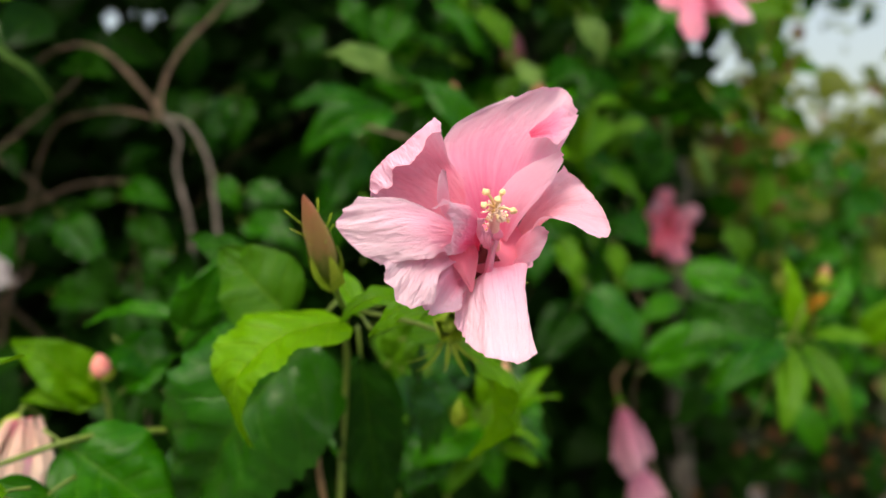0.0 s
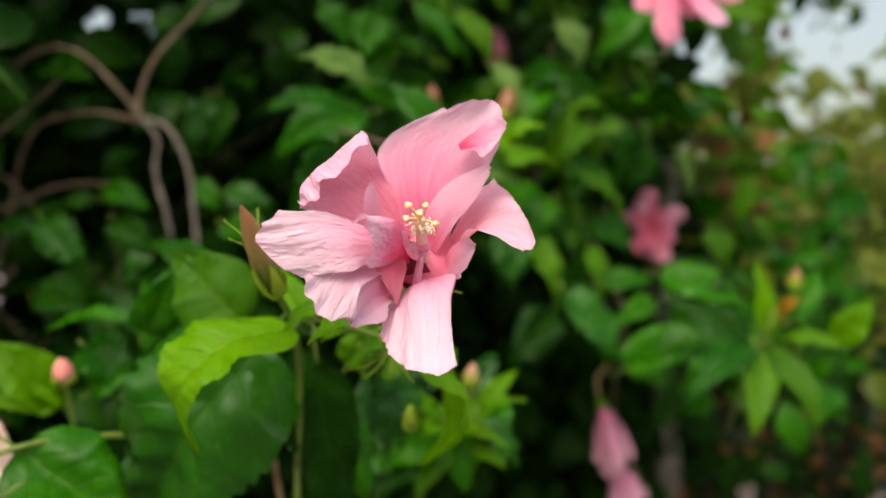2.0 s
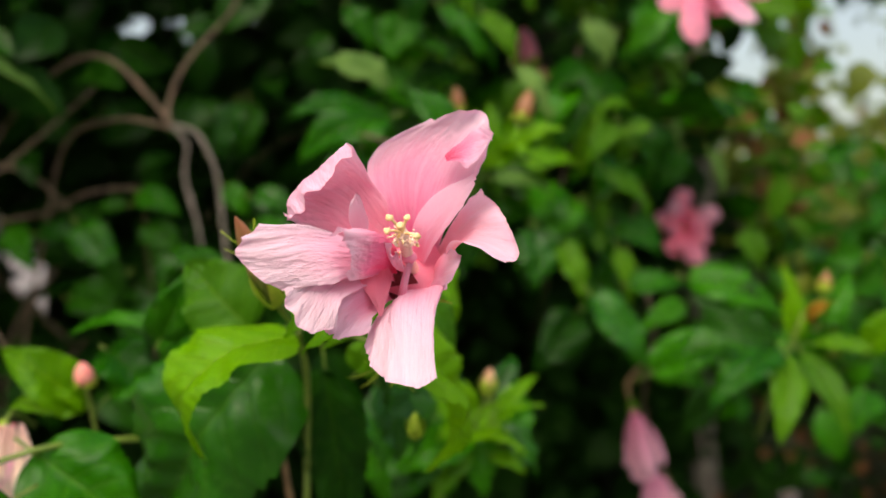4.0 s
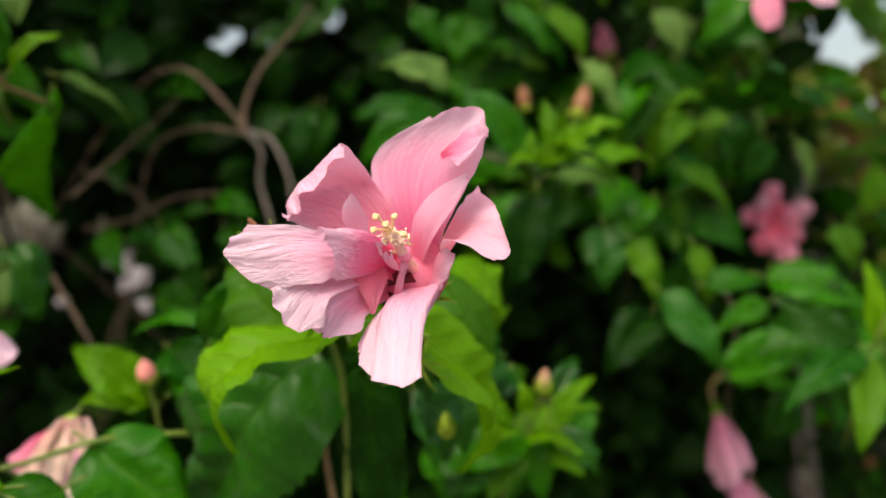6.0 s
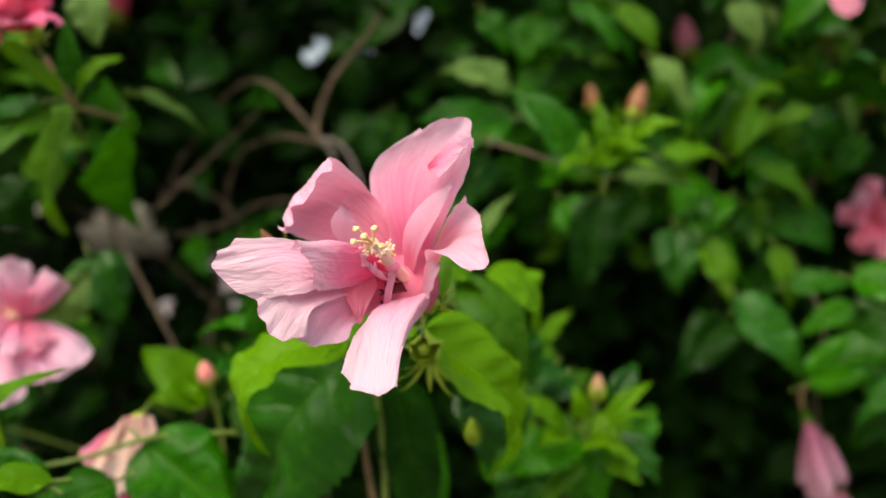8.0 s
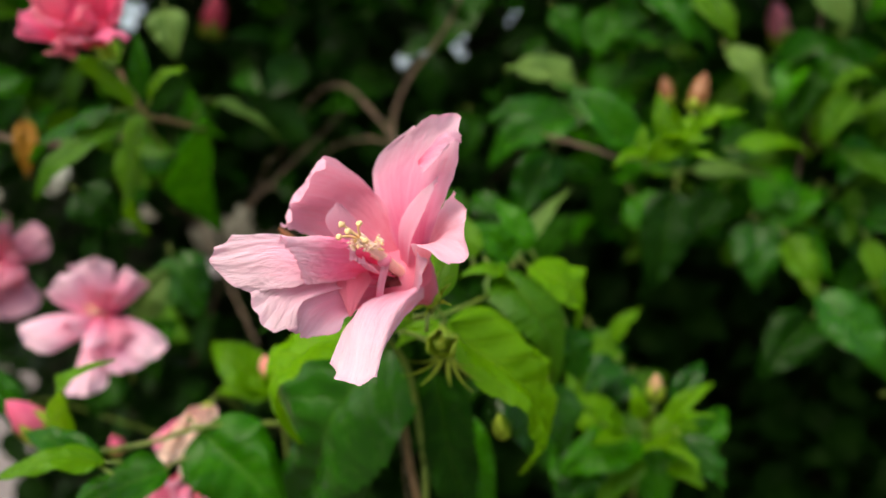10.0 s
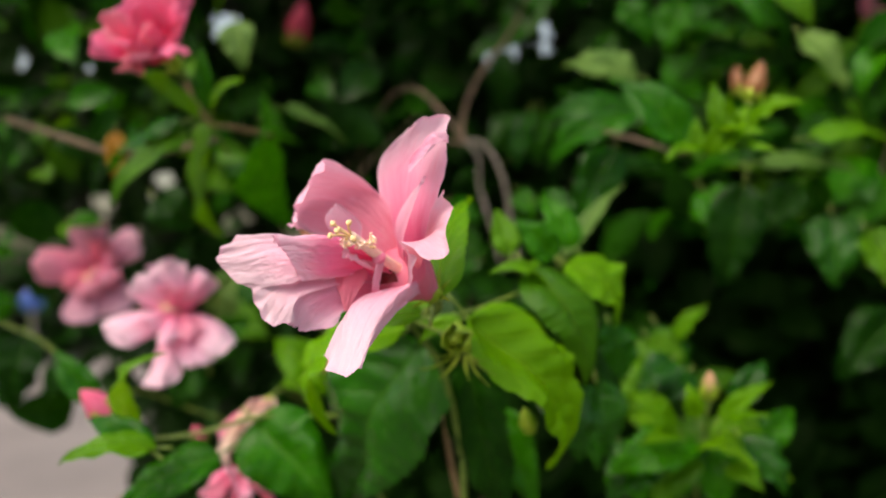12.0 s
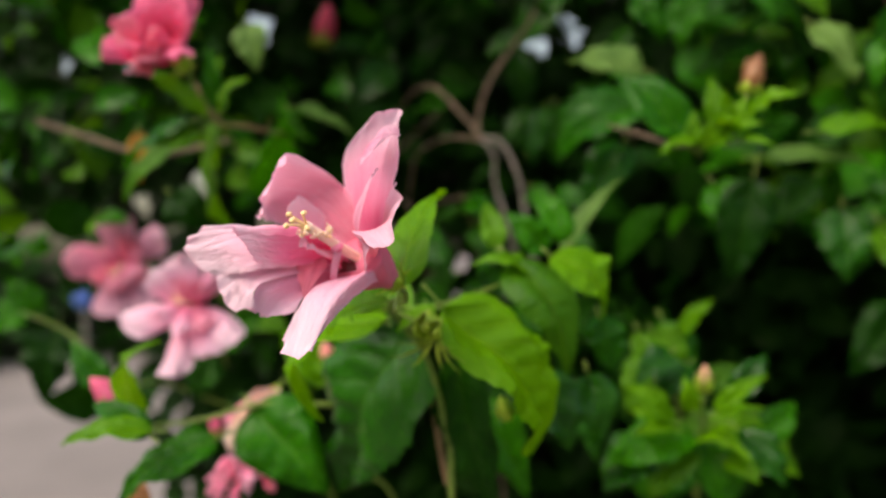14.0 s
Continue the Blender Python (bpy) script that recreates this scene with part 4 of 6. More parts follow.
leaf(low, (-0.034, 0.804, 1.167), (-0.005, 0.816, 1.129), (0.334, -0.78, 0.529), 0.037, OLIVE_LEAF, .12, .2)
leaf(low, (0.014, 0.716, 1.11), (-0.023, 0.7, 1.129), (0.286, -0.648, 0.706), 0.020, LIME, .12, .2)
leaf(low, (0.058, 0.755, 1.115), (0.078, 0.785, 1.15), (0.43, -0.736, 0.523), 0.026, BROAD, .12, .2)
leaf(low, (0.037, 0.714, 1.109), (0.031, 0.711, 1.139), (0.356, -0.842, 0.405), 0.018, LIME, .12, .2)
leaf(low, (0.074, 0.783, 1.076), (0.095, 0.813, 1.103), (0.408, -0.693, 0.594), 0.030, MID, .12, .2)
bud("hibiscus_bud", (0.052, 0.699, 1.13), (0.055, 0.695, 1.152), 0.0062, BUDOCHRE, "small pinkish-ochre bud among lime leaves", 7, "hibiscus buds", (0.051, 0.698, 1.122))
bud("hibiscus_bud", (0.009, 0.468, 1.147), (0.010, 0.460, 1.163), 0.0042, SEPAL, "small yellow-green unopened bud low down", 7, "hibiscus buds")

# ---- sprig with the round pink bud ----
sprig = thing("hibiscus_sprig", (-0.266, 0.625, 1.109), "lime-green hibiscus sprig with a round pink bud", "branch", "hibiscus branches")
stem(sprig, [(-0.30, 0.78, -0.02), (-0.28, 0.75, 0.6), (-0.237, 0.648, 0.981), (-0.246, 0.598, 1.053), (-0.245, 0.58, 1.121), (-0.245, 0.567, 1.156)], 0.002, 0.0014, TWIG_GREEN)
leaf(sprig, (-0.254, 0.579, 1.141), (-0.314, 0.572, 1.183), (-0.001, -0.8, 0.601), 0.040, LIME, .16, .55, pucker=0.045)
leaf(sprig, (-0.252, 0.582, 1.138), (-0.300, 0.560, 1.142), (0.05, -0.75, 0.65), 0.026, LIME, .12, .4)
leaf(sprig, (-0.262, 0.585, 1.150), (-0.292, 0.590, 1.182), (0.1, -0.85, 0.5), 0.020, OLIVE_LEAF, .12, .4)
leaf(sprig, (-0.25, 0.579, 1.14), (-0.28, 0.557, 1.148), (-0.023, -0.601, 0.799), 0.0216, LIME, .15, .2)
leaf(sprig, (-0.245, 0.598, 1.179), (-0.204, 0.584, 1.148), (0.196, -0.776, 0.599), 0.0441, MID, .2, .15)
leaf(sprig, (-0.191, 0.568, 1.201), (-0.264, 0.578, 1.194), (0.064, -0.478, 0.876), 0.0198, MID, .12, .2)
leaf(sprig, (-0.234, 0.581, 1.147), (-0.198, 0.594, 1.171), (0.283, -0.662, 0.694), 0.0306, MID, .1, .2)
leaf(sprig, (-0.175, 0.534, 1.196), (-0.142, 0.519, 1.248), (0.407, -0.862, 0.302), 0.0315, MID, .1, .2)
bud("hibiscus_bud", (-0.245, 0.566, 1.158), (-0.243, 0.556, 1.176), 0.0068, BUDPINK, "plump round salmon-pink bud", 7, "hibiscus buds", None, 0.3)

# ---- twig that reaches across in front, with a wilted flower ----
front = thing("hibiscus_twig", (-0.286, 0.405, 1.126), "thin green hibiscus twig with broad leaves", "branch", "hibiscus branches")
stem(front, [(-0.302, 0.392, 1.122), (-0.286, 0.405, 1.126), (-0.25, 0.430, 1.130), (-0.215, 0.45, 1.140), (-0.195, 0.475, 1.139), (-0.15, 0.53, 1.13)], 0.0014, 0.002, TWIG_GREEN)
leaf(front, (-0.219, 0.455, 1.137), (-0.155, 0.47, 1.075), (0.12, -0.70, 0.70), 0.063, MID, .14, .12, pucker=0.018)
leaf(front, (-0.284, 0.402, 1.130), (-0.190, 0.357, 1.202), (-0.33, -0.81, 0.485), 0.030, LIME, 0.16, 0.25)
leaf(front, (-0.194, 0.351, 1.142), (-0.237, 0.312, 1.136), (0.251, -0.426, 0.869), 0.023, LIME, .16, .2)
leaf(front, (-0.196, 0.349, 1.14), (-0.253, 0.343, 1.157), (0.374, -0.607, 0.701), 0.021, MID, .1, .2)
bud("hibiscus_bud", (-0.313, 0.405, 1.136), (-0.322, 0.379, 1.166), 0.0105, PETAL_ROSE, "slim rose-pink bud about to open", 7, "hibiscus buds", (-0.196, 0.349, 1.142))
bud("hibiscus_bud", (-0.511, 0.637, 1.052), (-0.511, 0.629, 1.072), 0.0075, PETAL_ROSE, "small round rose-pink bud beside the green twig", 5, "hibiscus buds", None, 0.25)
spray = thing("hibiscus_sprig", (-0.456, 0.464, 1.135), "drooping hibiscus sprig over the road's edge", "branch", "hibiscus branches")
stem(spray, [(-0.62, 0.95, -0.02), (-0.56, 0.88, 0.5), (-0.5, 0.8, 0.95), (-0.567, 0.631, 1.099), (-0.538, 0.528, 1.125), (-0.631, 0.522, 1.178), (-0.78, 0.537, 1.201)], 0.0018, 0.0012, TWIG_GREEN)
leaf(spray, (-0.366, 0.418, 1.149), (-0.41, 0.41, 1.189), (0.34, -0.784, 0.519), 0.026, MID, .1, .2)
leaf(spray, (-0.792, 0.59, 1.177), (-0.812, 0.577, 1.078), (0.57, -0.763, 0.307), 0.072, DARK, .08, .2)
leaf(spray, (-0.707, 0.591, 1.14), (-0.726, 0.578, 1.098), (0.57, -0.763, 0.307), 0.036, DARK, .08, .2)
leaf(spray, (-0.824, 0.567, 1.213), (-0.863, 0.539, 1.17), (0.533, -0.699, 0.477), 0.053, MID, .08, .2)
leaf(spray, (-0.813, 0.575, 1.197), (-0.847, 0.549, 1.245), (0.533, -0.699, 0.477), 0.045, MID, .08, .2)
leaf(spray, (-0.811, 0.638, 1.224), (-0.838, 0.618, 1.257), (0.533, -0.699, 0.477), 0.039, DARK, .08, .2)
leaf(spray, (-0.445, 0.595, 1.162), (-0.404, 0.625, 1.197), (0.533, -0.699, 0.477), 0.043, MID, .08, .2)
leaf(spray, (-0.416, 0.579, 1.21), (-0.39, 0.597, 1.252), (0.651, -0.697, 0.3), 0.044, PALE, .08, .2)
leaf(spray, (-0.496, 0.62, 1.145), (-0.514, 0.608, 1.094), (0.533, -0.699, 0.477), 0.045, DARK, .08, .2)
leaf(spray, (-0.604, 0.754, 1.187), (-0.535, 0.772, 1.156), (0.318, -0.735, 0.599), 0.059, OLIVE_LEAF, .1, .2)
leaf(spray, (-0.453, 0.665, 1.265), (-0.424, 0.677, 1.193), (0.343, -0.804, 0.485), 0.063, BROAD, .08, .2)
leaf(spray, (-0.514, 0.672, 1.198), (-0.485, 0.684, 1.242), (0.462, -0.831, 0.311), 0.046, PALE, .08, .2)
leaf(front, (-0.203, 0.408, 1.124), (-0.258, 0.362, 1.080), (0.30, -0.65, 0.70), 0.040, MID, .15, .15, pucker=0.04)
leaf(front, (-0.285, 0.40, 1.060), (-0.335, 0.42, 1.072), (0.3, -0.6, 0.74), 0.020, RUST, .15, .4)
wilted = thing("wilted_hibiscus_flower", (-0.295, 0.54, 1.129), "wilted crumpled hibiscus flower hanging down, peach petals with pink tips", "flower", "pink hibiscus flowers")
for k in range(11):
    q = k / 10 - 0.5
    neck = Vector((-0.275, 0.515, 1.139)) + Vector((0.94, 0.34, 0)) * (0.016 * q) + Vector((0, 0.004 * math.sin(k * 2.0), 0))
    end = Vector((-0.279, 0.497, 1.093)) + Vector((0.94, 0.34, 0)) * (0.046 * q) + Vector((0.002 * math.sin(k * 4.1), 0.010 * math.sin(k * 2.7), 0.008 * math.sin(k * 1.9)))
    hanging_petal(wilted, neck, end, (0.25 + 1.2 * q, -0.93, 0.2 + 0.2 * math.sin(k * 3.0)), 0.012 + 0.003 * math.sin(k * 5.0), (PETAL_FADED, PETAL_FADED, PETAL_FADED, PETAL_PALE)[k % 4], .10 * math.sin(k * 1.3), .7 * math.sin(k * 2.2), 4.0)
for k in range(16):
    g = k * 2.4
    base = Vector((-0.268, 0.491, 1.085)) + Vector((0.018 * math.cos(g), 0.012 * math.sin(g), 0.006 - 0.0015 * k))
    out = Vector((0.020 * math.cos(g), -0.006 + 0.010 * math.sin(g * 1.3), -0.012 + 0.014 * math.sin(g * 1.7)))
    hanging_petal(wilted, base, base + out, (0.4 * math.cos(g * 1.9), -0.9, 0.4 * math.sin(g)), 0.013 + 0.004 * math.sin(k * 3.3), (PETAL_ROSE, PETAL_DEEP, PETAL, PETAL_ROSE)[k % 4], .3, .6 * math.sin(k * 2.1), 5.0)
hanging_petal(wilted, (-0.294, 0.516, 1.13), (-0.307, 0.495, 1.108), (0.071, -0.916, 0.396), 0.014, PETAL_ROSE, .15, .4, 5.0)
hanging_petal(wilted, (-0.293, 0.518, 1.13), (-0.302, 0.499, 1.100), (0.271, -0.916, 0.296), 0.011, PETAL_MAUVE, .12, .5, 5.0)
part("calyx", lathe_bm((-0.294, 0.546, 1.135), (-0.567, -0.342, -0.749), 0.018, [(0, 0.002), (0.3, 0.005), (0.7, 0.006), (1, 0.0065)], 12), SEPAL, wilted)
part("stalk", tube_bm([(-0.294, 0.546, 1.134), (-0.295, 0.557, 1.139), (-0.297, 0.588, 1.122)], 0.0015, 0.0015, 8, 8), TWIG_GREEN, wilted)

# ---- flowers further along the hedge ----
road_side = thing("hibiscus_flower", (-0.42, 0.565, 1.197), "open pale pink double hibiscus beside the road", "flower", "pink hibiscus flowers")
hanging_petal(road_side, (-0.413, 0.54, 1.21), (-0.438, 0.475, 1.192), (0.35, -0.75, 0.55), 0.04, PETAL_PALE, 0.14, 0.25, 6.0)
hanging_petal(road_side, (-0.413, 0.54, 1.21), (-0.423, 0.497, 1.247), (0.45, -0.85, 0.25), 0.034, PETAL_PALE, 0.12, 0.3, 6.0)
hanging_petal(road_side, (-0.413, 0.54, 1.21), (-0.418, 0.524, 1.262), (0.55, -0.83, 0.1), 0.036, PETAL_PALE, 0.1, 0.3, 6.0)
hanging_petal(road_side, (-0.413, 0.54, 1.21), (-0.383, 0.553, 1.248), (0.75, -0.62, 0.1), 0.026, PETAL, 0.1, 0.5, 6.0)
hanging_petal(road_side, (-0.413, 0.54, 1.21), (-0.349, 0.541, 1.171), (0.65, -0.6, 0.45), 0.044, PETAL_PALE, 0.16, 0.3, 6.0)
hanging_petal(road_side, (-0.413, 0.54, 1.21), (-0.367, 0.523, 1.161), (0.5, -0.75, 0.45), 0.03, PETAL, 0.14, 0.3, 6.0)
hanging_petal(road_side, (-0.413, 0.54, 1.21), (-0.395, 0.498, 1.142), (0.45, -0.85, 0.25), 0.032, PETAL_PALE, 0.12, 0.4, 6.0)
hanging_petal(road_side, (-0.413, 0.54, 1.21), (-0.409, 0.494, 1.203), (0.45, -0.7, 0.5), 0.022, PETAL, 0.2, 0.5, 6.0)
hanging_petal(road_side, (-0.413, 0.54, 1.21), (-0.395, 0.516, 1.238), (0.6, -0.8, 0.1), 0.02, PETAL_ROSE, 0.15, 0.5, 6.0)
hanging_petal(road_side, (-0.413, 0.54, 1.21), (-0.379, 0.532, 1.232), (0.7, -0.7, 0.1), 0.018, PETAL_ROSE, 0.15, 0.5, 6.0)
hanging_petal(road_side, (-0.413, 0.54, 1.21), (-0.369, 0.522, 1.187), (0.6, -0.7, 0.4), 0.022, PETAL_ROSE, 0.2, 0.4, 6.0)
hanging_petal(road_side, (-0.413, 0.54, 1.21), (-0.382, 0.5, 1.182), (0.5, -0.75, 0.4), 0.02, PETAL, 0.2, 0.4, 6.0)
part("stamen_column", tube_bm([(-0.413, 0.54, 1.21), (-0.392, 0.518, 1.214), (-0.381, 0.501, 1.218)], 0.0022, 0.0014, 8, 8), FILAMENT, road_side)
for k in range(7):
    p = Vector((-0.385, 0.505, 1.218)) + Vector((0.004 * math.cos(k * 2.4), -0.001 * k, 0.004 * math.sin(k * 2.4)))
    part("anther", ball_bm(p, (0.0011, 0.0014), None, 5, 6, 0.5, k), ANTHER, road_side)
part("calyx", lathe_bm((-0.426, 0.571, 1.195), (0.503, -0.864, -0.005), 0.022, [(0, 0.002), (0.3, 0.0055), (0.7, 0.006), (1, 0.0065)], 12), SEPAL, road_side)
part("stalk", tube_bm([(-0.426, 0.571, 1.195), (-0.444, 0.59, 1.182), (-0.459, 0.612, 1.136)], 0.0016, 0.002, 8, 8), TWIG_GREEN, road_side)
end_flower = thing("hibiscus_flower", (-0.782, 0.695, 1.26), "open dusky rose hibiscus at the hedge's end", "flower", "pink hibiscus flowers")
hanging_petal(end_flower, (-0.753, 0.667, 1.263), (-0.74, 0.638, 1.329), (0.502, -0.844, 0.19), 0.057, PETAL_MAUVE, .10, .22, 4.8)
hanging_petal(end_flower, (-0.754, 0.666, 1.262), (-0.784, 0.595, 1.265), (0.502, -0.844, 0.19), 0.051, PETAL_ROSE, .10, .22, 3.8)
hanging_petal(end_flower, (-0.753, 0.667, 1.259), (-0.741, 0.627, 1.185), (0.482, -0.82, 0.31), 0.053, PETAL_MAUVE, .10, .2, 4.8)
hanging_petal(end_flower, (-0.75, 0.669, 1.263), (-0.687, 0.69, 1.299), (0.74, -0.644, 0.193), 0.044, PETAL_MAUVE, .10, .25, 4.8)
hanging_petal(end_flower, (-0.75, 0.669, 1.259), (-0.702, 0.668, 1.196), (0.74, -0.644, 0.193), 0.052, PETAL_MAUVE, .10, .25, 4.8)
hanging_petal(end_flower, (-0.742, 0.662, 1.262), (-0.717, 0.632, 1.223), (0.468, -0.788, 0.399), 0.040, PETAL_ROSE, .16, .25, 5.7)
hanging_petal(end_flower, (-0.742, 0.662, 1.262), (-0.693, 0.649, 1.237), (0.703, -0.601, 0.38), 0.033, PETAL_ROSE, .16, .25, 5.7)
hanging_petal(end_flower, (-0.752, 0.668, 1.263), (-0.72, 0.666, 1.29), (0.74, -0.644, 0.193), 0.031, PETAL_DEEP, .10, .3, 5.7)
part("stamen_column", tube_bm([(-0.742, 0.662, 1.261), (-0.713, 0.635, 1.251), (-0.691, 0.614, 1.246)], 0.0022, 0.0014, 8, 8), FILAMENT, end_flower)
for p in ((-0.686, 0.611, 1.246), (-0.686, 0.617, 1.251), (-0.694, 0.611, 1.249), (-0.689, 0.615, 1.241)):
    part("anther", ball_bm(p, (0.002, 0.0024), None, 5, 6, 0.5, p[0] * 90), ANTHER, end_flower)
part("calyx", lathe_bm((-0.791, 0.701, 1.26), (0.503, -0.864, -0.005), 0.022, [(0, 0.002), (0.3, 0.0055), (0.7, 0.006), (1, 0.0065)], 12), SEPAL, end_flower)
part("stalk", tube_bm([(-0.791, 0.701, 1.26), (-0.809, 0.725, 1.247), (-0.835, 0.769, 1.198)], 0.0016, 0.002, 8, 8), TWIG_GREEN, end_flower)
star(end_flower, (-0.735, 0.652, 1.258), (0.6, -0.78, 0.15), ((80, 0.038, 0.024, PETAL_DEEP), (20, 0.036, 0.022, PETAL_ROSE), (-35, 0.040, 0.024, PETAL_DEEP), (-95, 0.044, 0.026, PETAL_ROSE), (-150, 0.044, 0.024, PETAL_DEEP), (150, 0.040, 0.022, PETAL_ROSE)), 0.022, 6.0)
hot = bloom("hibiscus_flower", (-0.328, 0.467, 1.445), (0.45, -0.777, 0.44), 0.048, "half-open hot pink hibiscus on top of a leafy shoot", 7, 12, PETAL_HOT, PETAL_HOT, 0.5, 29, 0.9, "pink hibiscus flowers", 0.5, False)
hanging_petal(hot, (-0.329, 0.466, 1.438), (-0.343, 0.449, 1.493), (0.332, -0.938, 0.098), 0.022, PETAL_HOT, .1, .35, 4.0)
hanging_petal(hot, (-0.325, 0.469, 1.438), (-0.312, 0.477, 1.494), (0.795, -0.602, 0.074), 0.023, PETAL_HOT, .1, .35, 4.0)
hanging_petal(hot, (-0.331, 0.465, 1.431), (-0.35, 0.426, 1.45), (0.354, -0.827, 0.437), 0.030, PETAL_DEEP, .25, .25, 4.0)
hanging_petal(hot, (-0.329, 0.466, 1.43), (-0.315, 0.427, 1.418), (0.29, -0.714, 0.637), 0.028, PETAL_DEEP, .3, .25, 4.0)
hanging_petal(hot, (-0.327, 0.468, 1.43), (-0.284, 0.449, 1.42), (0.633, -0.465, 0.619), 0.027, PETAL_HOT, .3, .25, 4.0)
star(hot, (-0.330, 0.440, 1.437), (0.45, -0.86, 0.25), ((170, 0.030, 0.024, PETAL_HOT), (115, 0.024, 0.020, PETAL_DEEP), (60, 0.026, 0.020, PETAL_HOT), (10, 0.026, 0.020, PETAL_DEEP), (-45, 0.022, 0.020, PETAL_HOT), (-100, 0.020, 0.022, PETAL_DEEP), (-150, 0.024, 0.020, PETAL_HOT)), 0.030, 6.0)
nodding = thing("hibiscus_flower", (0.301, 0.93, 1.584), "nodding bright pink hibiscus high in the hedge", "flower", "pink hibiscus flowers")
hanging_petal(nodding, (0.289, 0.92, 1.571), (0.285, 0.9, 1.486), (0.098, -0.976, 0.195), 0.032, PETAL_ROSE, .12, .25, 2.0)
hanging_petal(nodding, (0.291, 0.92, 1.567), (0.253, 0.91, 1.529), (-0.188, -0.941, 0.282), 0.028, PETAL_ROSE, .10, .25, 2.0)
hanging_petal(nodding, (0.301, 0.92, 1.567), (0.355, 0.91, 1.512), (0.199, -0.896, 0.398), 0.031, PETAL, .10, .2, 2.0)
hanging_petal(nodding, (0.303, 0.93, 1.574), (0.332, 0.93, 1.529), (0.188, -0.941, 0.282), 0.030, PETAL_ROSE, .06, .3, 2.0)
hanging_petal(nodding, (0.311, 0.94, 1.578), (0.384, 0.93, 1.551), (0.101, -0.909, 0.404), 0.034, PETAL_ROSE, .1, .2, 2.0)
hanging_petal(nodding, (0.297, 0.94, 1.578), (0.247, 0.94, 1.568), (-0.101, -0.909, 0.404), 0.034, PETAL, .1, .2, 2.0)
part("calyx", lathe_bm((0.303, 0.935, 1.594), (-0.098, -0.195, -0.976), 0.022, [(0, 0.002), (0.3, 0.0055), (0.7, 0.006), (1, 0.0065)], 12), SEPAL, nodding)
part("stalk", tube_bm([(0.303, 0.935, 1.593), (0.324, 0.95, 1.625), (0.378, 1.02, 1.66)], 0.0018, 0.002, 8, 8), TWIG_GREEN, nodding)
rose = thing("hibiscus_flower", (0.415, 1.46, 1.285), "ruffled double rose hibiscus deep in the hedge", "flower", "pink hibiscus flowers")
star(rose, (0.406, 1.425, 1.293), (0.15, -0.97, 0.05), ((95, 0.068, 0.036, PETAL_ROSE), (25, 0.062, 0.034, PETAL_MAUVE), (-30, 0.050, 0.034, PETAL_ROSE), (-75, 0.070, 0.040, PETAL_ROSE), (-125, 0.060, 0.036, PETAL_DEEP), (165, 0.060, 0.030, PETAL_ROSE), (130, 0.055, 0.030, PETAL_MAUVE)), 0.02, 5.0)
star(rose, (0.404, 1.412, 1.292), (0.15, -0.97, 0.05), ((70, 0.036, 0.020, PETAL_DEEP), (5, 0.036, 0.022, PETAL_ROSE), (-50, 0.040, 0.020, PETAL_DEEP), (-110, 0.044, 0.022, PETAL_DEEP), (190, 0.036, 0.020, PETAL_ROSE), (140, 0.034, 0.018, PETAL_DEEP)), 0.016, 7.0)
part("calyx", lathe_bm((0.415, 1.47, 1.29), (-0.15, -0.97, 0.05), 0.04, [(0, 0.002), (0.3, 0.006), (0.7, 0.008), (1, 0.009)], 12), SEPAL, rose)
part("stalk", tube_bm([(0.415, 1.468, 1.29), (0.42, 1.51, 1.27), (0.43, 1.56, 1.19)], 0.0018, 0.002, 8, 8), TWIG_GREEN, rose)
closed = thing("closed_hibiscus_flower", (0.275, 1.23, 1.011), "furled mauve-pink hibiscus flower hanging closed", "flower", "pink hibiscus flowers")
hanging_petal(closed, (0.277, 1.23, 1.007), (0.287, 1.2, 0.9), (-0.309, -0.928, 0.206), 0.035, PETAL_MAUVE, .10, .5, 3.0)
hanging_petal(closed, (0.279, 1.23, 1.007), (0.319, 1.21, 0.928), (0.398, -0.896, 0.199), 0.033, PETAL_MAUVE, .12, .5, 3.0)
hanging_petal(closed, (0.276, 1.22, 1.009), (0.296, 1.18, 0.914), (0.099, -0.99, 0.099), 0.031, PETAL_MAUVE, .14, .5, 3.0)
hanging_petal(closed, (0.279, 1.24, 1.005), (0.27, 1.22, 0.92), (-0.597, -0.796, 0.1), 0.030, PETAL_MAUVE, .10, .5, 3.0)
part("calyx", lathe_bm((0.273, 1.23, 1.022), (0.243, 0, -0.97), 0.024, [(0, 0.002), (0.3, 0.006), (0.7, 0.008), (1, 0.009)], 12), OLIVE_LEAF, closed)
part("stalk", tube_bm([(0.273, 1.23, 1.021), (0.273, 1.25, 1.045), (0.309, 1.32, 1.062)], 0.0018, 0.002, 8, 8), TWIG_BROWN, closed)
closing = thing("closed_hibiscus_flower", (0.31, 1.28, 0.904), "furled rose-pink hibiscus flower hanging closed lower down", "flower", "pink hibiscus flowers")
hanging_petal(closing, (0.312, 1.28, 0.9), (0.326, 1.25, 0.834), (-0.212, -0.954, 0.212), 0.034, PETAL_MAUVE, .12, .5, 3.0)
hanging_petal(closing, (0.314, 1.28, 0.9), (0.353, 1.25, 0.852), (0.398, -0.896, 0.199), 0.032, PETAL_MAUVE, .12, .5, 3.0)
hanging_petal(closing, (0.312, 1.28, 0.9), (0.305, 1.26, 0.835), (-0.527, -0.843, 0.105), 0.030, PETAL_MAUVE, .12, .5, 3.0)
